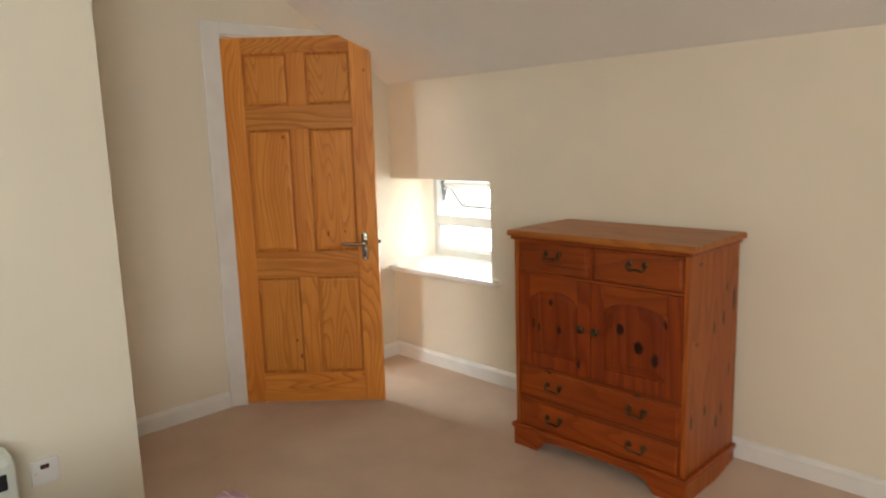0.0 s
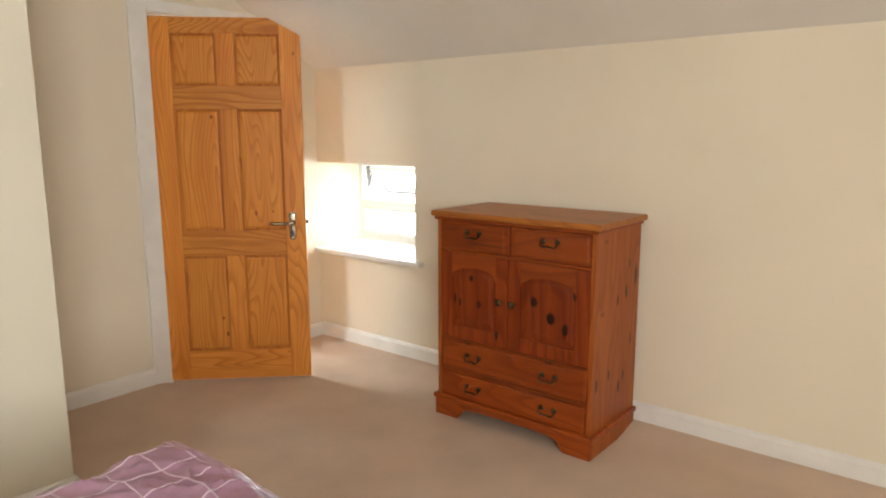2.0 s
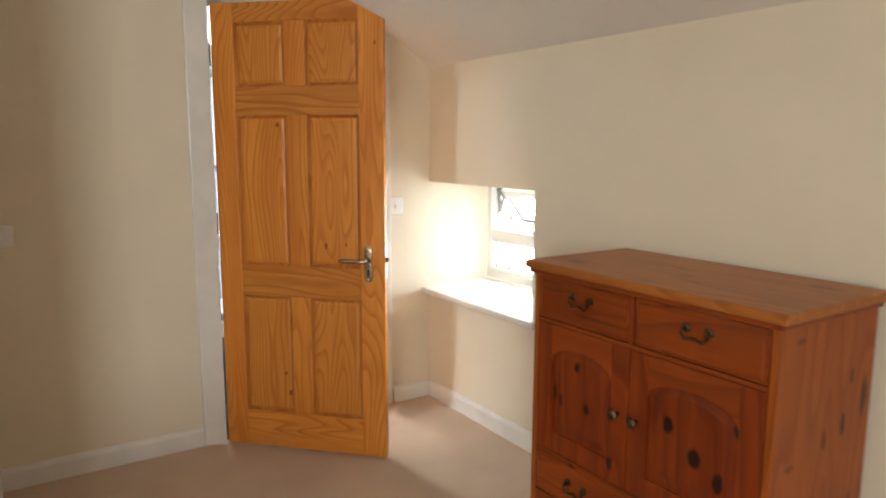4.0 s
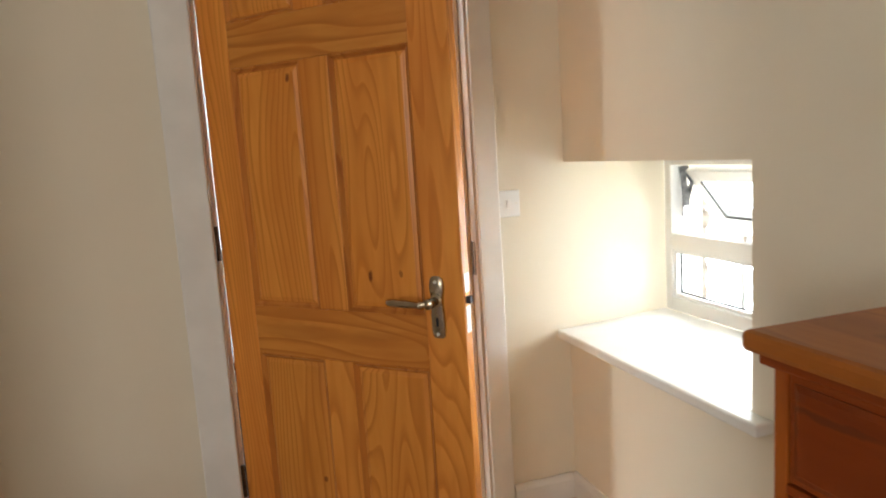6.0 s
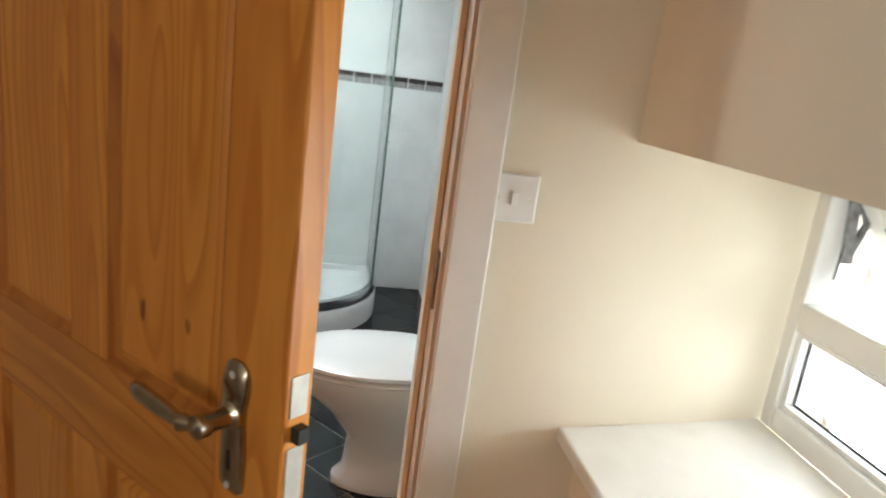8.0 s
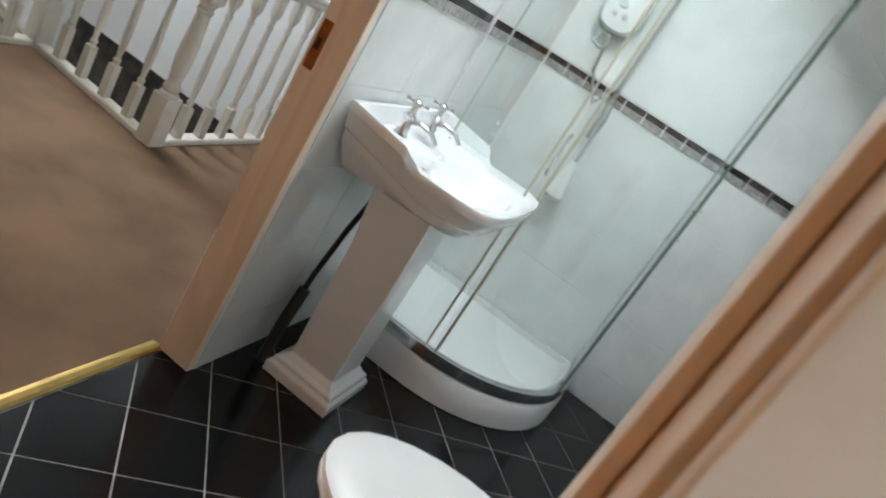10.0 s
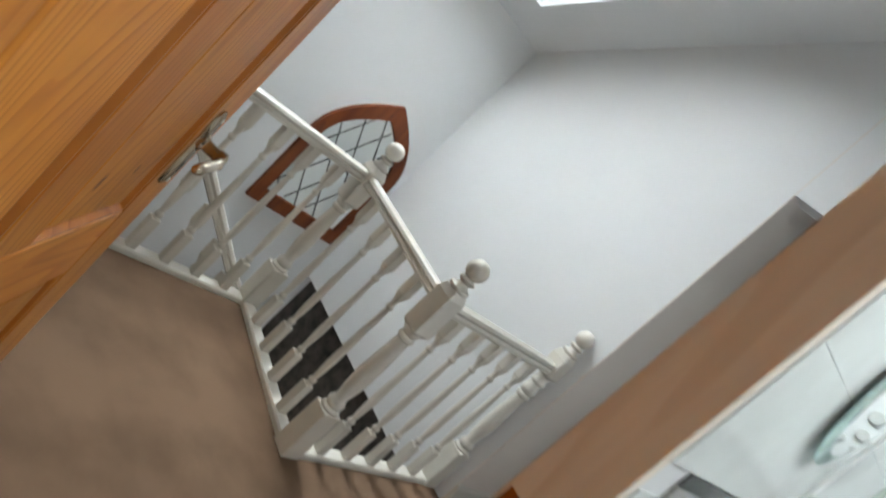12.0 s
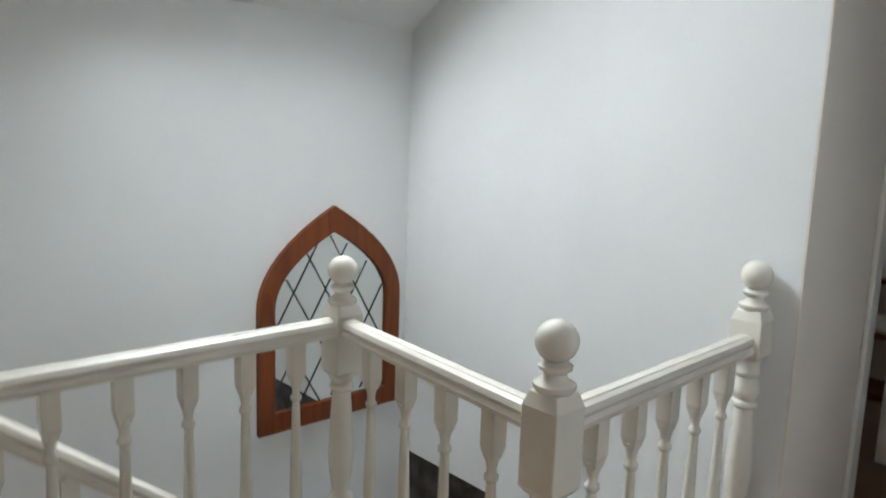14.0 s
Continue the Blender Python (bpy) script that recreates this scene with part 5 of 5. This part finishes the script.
unit = thing("shower_unit", pose(-0.955, YB - 0.013, 1.56), "white oval electric shower unit with hose on tiled wall", "shower unit")
rim = lambda k, y: [(0.088 * k * abs(math.cos(a)) ** 0.75 * (1 if math.cos(a) > 0 else -1), -y, 0.15 * k * abs(math.sin(a)) ** 0.75 * (1 if math.sin(a) > 0 else -1) - 0.012 * math.cos(2 * a)) for a in [2 * math.pi * (j + 0.5) / 32 for j in range(32)]]  # noqa: E731
part("body", loft([rim(1, 0), rim(1, 0.05), rim(0.93, 0.07), rim(0.6, 0.078)]), PAD, unit, smooth=True)
for dx, dz, r in ((0.0, 0.045, 0.024), (-0.012, -0.02, 0.020), (0.022, -0.065, 0.013), (-0.025, -0.07, 0.010)):
    part("control_dial", moved(lathe([(r, 0), (r * 0.95, 0.014), (r * 0.8, 0.017)], 0, 0, 18), pose(dx, -0.076, dz, 90, 0, 0)), GROUT, unit, "pale grey control dial", smooth=True)
part("bezel", tube(rim(1.06, 0.03) + rim(1.06, 0.03)[:1], 0.0065, 8), SEAL, unit, "grey-green edge trim", smooth=True)
part("hose_outlet", tube([(-0.04, -0.03, -0.15), (-0.045, -0.05, -0.20), (-0.01, -0.055, -0.215), (0.02, -0.05, -0.20), (0.02, -0.03, -0.15)], 0.006, 8), SEAL, unit, smooth=True)
part("riser_rail", tube([(0.16, -0.03, -0.55), (0.16, -0.03, 0.35)], 0.011, 10), CHROME, unit, smooth=True)
part("hose", tube([(0.0, -0.04, -0.15), (0.03, -0.06, -0.3), (0.1, -0.06, -0.42), (0.17, -0.06, -0.30), (0.19, -0.06, -0.45), (0.185, -0.07, -0.66)], 0.008, 8), CHROME, unit, "chrome flexible hose", smooth=True)
part("hand_shower", lathe([(0.012, -0.66), (0.02, -0.69), (0.034, -0.78), (0.045, -0.83), (0.03, -0.85)], 0.185, -0.07, 14), PAD, unit, "white hand shower hanging down", smooth=True)

# ---- oval mirror ----
om = thing("oval_mirror", pose(XL1 + 0.012, 1.672, 1.59, 0, 0, 90), "oval mirror with a thick greenish glass rim on tiled wall", "mirror")
ell = lambda k, y: [(0.170 * k * math.cos(a), -y, 0.220 * k * math.sin(a)) for a in [2 * math.pi * q / 40 for q in range(40)]]  # noqa: E731
part("bevel", loft([ell(1.0, 0.0), ell(1.0, 0.004), ell(0.86, 0.007)]), BEVELM, om, "greenish bevelled mirror edge", smooth=False)
part("mirror_glass", loft([ell(0.86, 0.0072), ell(0.86, 0.0085)]), MIRROR, om)

# ---- towel ----
ty = 1.71
ring_ = thing("towel_ring", pose(RX, ty, 1.03), "chrome towel holder on the bathroom wall", "towel ring")
part("bracket", tube([(0, 0, 0), (-0.055, 0, 0)], 0.012, 12), CHROME, ring_, smooth=True)
part("bar", tube([(-0.05, -0.07, 0.0), (-0.05, 0.07, 0.0)], 0.006, 8), CHROME, ring_, smooth=True)
bm = bmesh.new()
rows = []
NR = 60
for k in range(23):
    u = (k - 11) / 11
    z = 1.045 - (0.58 if u > 0 else 0.50) * max(0.0, abs(u) - 0.05)
    side = -0.056 + 0.022 * max(-1, min(1, u * 5)) * -1
    rows.append([bm.verts.new((RX + side + 0.0045 * math.sin(j * 2 * math.pi / 4 + (k % 2) * math.pi) + 0.006 * math.sin(j * 0.19 + k * 0.12), ty - 0.09 + 0.18 * j / NR + 0.004 * math.sin(k * 0.5), z + 0.006 * (1 - min(1, abs(u) * 5)) - 0.02 * (abs(2 * j / NR - 1) ** 4) * (1 - min(1, abs(u) * 6)))) for j in range(NR + 1)])
for a, b in zip(rows, rows[1:]):
    for j in range(NR):
        bm.faces.new((a[j], a[j + 1], b[j + 1], b[j]))
bmesh.ops.solidify(bm, geom=bm.faces[:], thickness=0.010)
tagged(part("hand_towel", bm, TOWEL, smooth=True), "purple ribbed cotton towel hanging over the holder", "towel")

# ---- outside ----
# Glowing panel added so the distance past the eaves window reads as white.
GLOW = bpy.data.materials.new("glowing_white_backdrop")
GLOW.use_nodes = True
GLOW.node_tree.nodes["Principled BSDF"].inputs["Emission Color"].default_value = (0.95, 0.98, 1.0, 1)
GLOW.node_tree.nodes["Principled BSDF"].inputs["Emission Strength"].default_value = 2.0
setting("backdrop", box(9.0, 9.1, -14, 26, -2.9, 7.0), GLOW, "glowing white panel for the overcast distance outside the eaves window", "backdrop")
setting("ground", box(-400, 400, -400, 400, -2.95, -2.9), GRASS, "pale gravel yard outside the house", "ground")
rb = thing("stone_wall_stub", pose(0.605, 0.30, 0), "rough rubble stone jamb outside the eaves window", "stone wall")
part("core", box(0.0, 0.2, 0.01, 0.14, -2.9, 1.22), STONE, rb)
rng = random.Random(8)
for k in range(7):
    z = 0.52 + 0.1 * k
    for j in range(2):
        c = Vector((0.05 + 0.1 * j + rng.uniform(-0.02, 0.02), 0.02 + rng.uniform(-0.02, 0.02), z + rng.uniform(-0.01, 0.01)))
        bm = bmesh.new()
        bmesh.ops.create_icosphere(bm, subdivisions=2, radius=1)
        for v in bm.verts:
            d = v.co.normalized()
            v.co = c + Vector((d.x * 0.06, d.y * 0.05, d.z * 0.05)) * (1 + 0.25 * noise.noise(d * 1.7 + c * 9))
        part("stone", bm, STONE, rb)
shrub = thing("shrub", pose(1.22, -0.17, -2.9), "tall thin green shrub outside the eaves window", "shrub")
rng = random.Random(5)
bm, lv = bmesh.new(), bmesh.new()
for k in range(4):
    a = k * 1.6
    tip = Vector((0.07 * math.cos(a), 0.07 * math.sin(a), 3.56 + 0.03 * k))
    tube([(0.02 * math.cos(a), 0.02 * math.sin(a), 0), (0.05 * math.cos(a + 0.6), 0.05 * math.sin(a + 0.6), 1.9), tip], 0.008, 6, bm)
    for j in range(26):
        c = tip + Vector((rng.uniform(-0.07, 0.07), rng.uniform(-0.07, 0.07), rng.uniform(-0.5, 0.03)))
        m = Matrix.Translation(c) @ pose(0, 0, 0, rng.uniform(20, 110), rng.uniform(-40, 40), rng.uniform(0, 360))
        pts = [m @ Vector(p) for p in ((0, 0, 0), (0.012, 0.016, 0.003), (0, 0.045, 0), (-0.012, 0.016, 0.003))]
        lv.faces.new([lv.verts.new(p) for p in pts])
part("stems", bm, STONE, shrub, smooth=True)
part("leaves", lv, LEAF, shrub, "small green leaves")


# ---- tiles: pieces of floors and walls, last ----
def clip(poly, x0, x1, y0, y1):
    for ax, lim, sg in ((0, x0, 1), (0, x1, -1), (1, y0, 1), (1, y1, -1)):
        res = []
        for k in range(len(poly)):
            a, b = poly[k], poly[(k + 1) % len(poly)]
            ia, ib = sg * (a[ax] - lim) >= 0, sg * (b[ax] - lim) >= 0
            if ia:
                res.append(a)
            if ia != ib:
                t = (lim - a[ax]) / (b[ax] - a[ax])
                res.append((a[0] + t * (b[0] - a[0]), a[1] + t * (b[1] - a[1])))
        poly = res
        if len(poly) < 3:
            return []
    return poly


bath_floor = bpy.data.objects["floor_bathroom"]
TA, TP, TQ = radians(40.5), 0.203, 0.2185
ua, ub = (math.cos(TA), math.sin(TA)), (-math.sin(TA), math.cos(TA))
g = 0.0026
for i in range(-14, 15):
    for k in range(-14, 15):
        cs = [(-1.133 + ua[0] * (i + p) * TP + ua[0] * q + ub[0] * (k + r) * TQ + ub[0] * s, 0.931 + ua[1] * (i + p) * TP + ua[1] * q + ub[1] * (k + r) * TQ + ub[1] * s) for p, q, r, s in ((0, g, 0, g), (1, -g, 0, g), (1, -g, 1, -g), (0, g, 1, -g))]
        cs = clip(cs, XL0 + 0.012, RX - 0.002, 0.06, YB - 0.002)
        if len(cs) >= 3 and abs(sum(a[0] * b[1] - b[0] * a[1] for a, b in zip(cs, cs[1:] + cs[:1]))) > 0.0004:
            part("floor_tile", prism(cs, "z", -0.008, -0.0036), TILEB, bath_floor)

wall_l, wall_f = bpy.data.objects["wall_landing_side"], bpy.data.objects["wall_bathroom_far"]
TW, BZ = 0.33, 1.172


bands = [(BZ - 0.25 * (k + 1), BZ - 0.25 * k) for k in range(4)] + [(0.0, BZ - 1.0)] + [(BZ + 0.058 + 0.25 * k, BZ + 0.058 + 0.25 * (k + 1)) for k in range(4)]
for a, b in bands:
    y = LY1 + 0.035
    while y < YB - 0.02:
        e = min(y + TW, YB - 0.012)
        part("wall_tile", box(XL1, XL1 + 0.0022, y + 0.0008, e - 0.0008, a + 0.0008, b - 0.0008), TILEW, wall_l)
        y += TW
    x = XL1 + 0.010
    while x < RX - 0.02:
        e = min(x + TW, RX)
        part("wall_tile", box(x + 0.0016, e - 0.0016, YB - 0.003, YB, a + 0.0016, b - 0.0016), TILEW, wall_f)
        x += TW
MS_ = 0.1
k = 0
for row, (za, zb, mt) in enumerate(((BZ, BZ + 0.03, GREYM), (BZ + 0.031, BZ + 0.057, DARKM))):
    y = 1.280
    while y < YB - 0.03:
        k += 1
        part("mosaic_piece", box(XL1, XL1 + 0.007, y + 0.003, min(y + MS_, YB - 0.012) - 0.003, za, zb), mt, wall_l)
        y += MS_
    x = XL1 + 0.012
    while x < RX - 0.01:
        k += 1
        part("mosaic_piece", box(x + 0.003, min(x + MS_, RX - 0.001) - 0.003, YB - 0.007, YB, za, zb), mt, wall_f)
        x += MS_
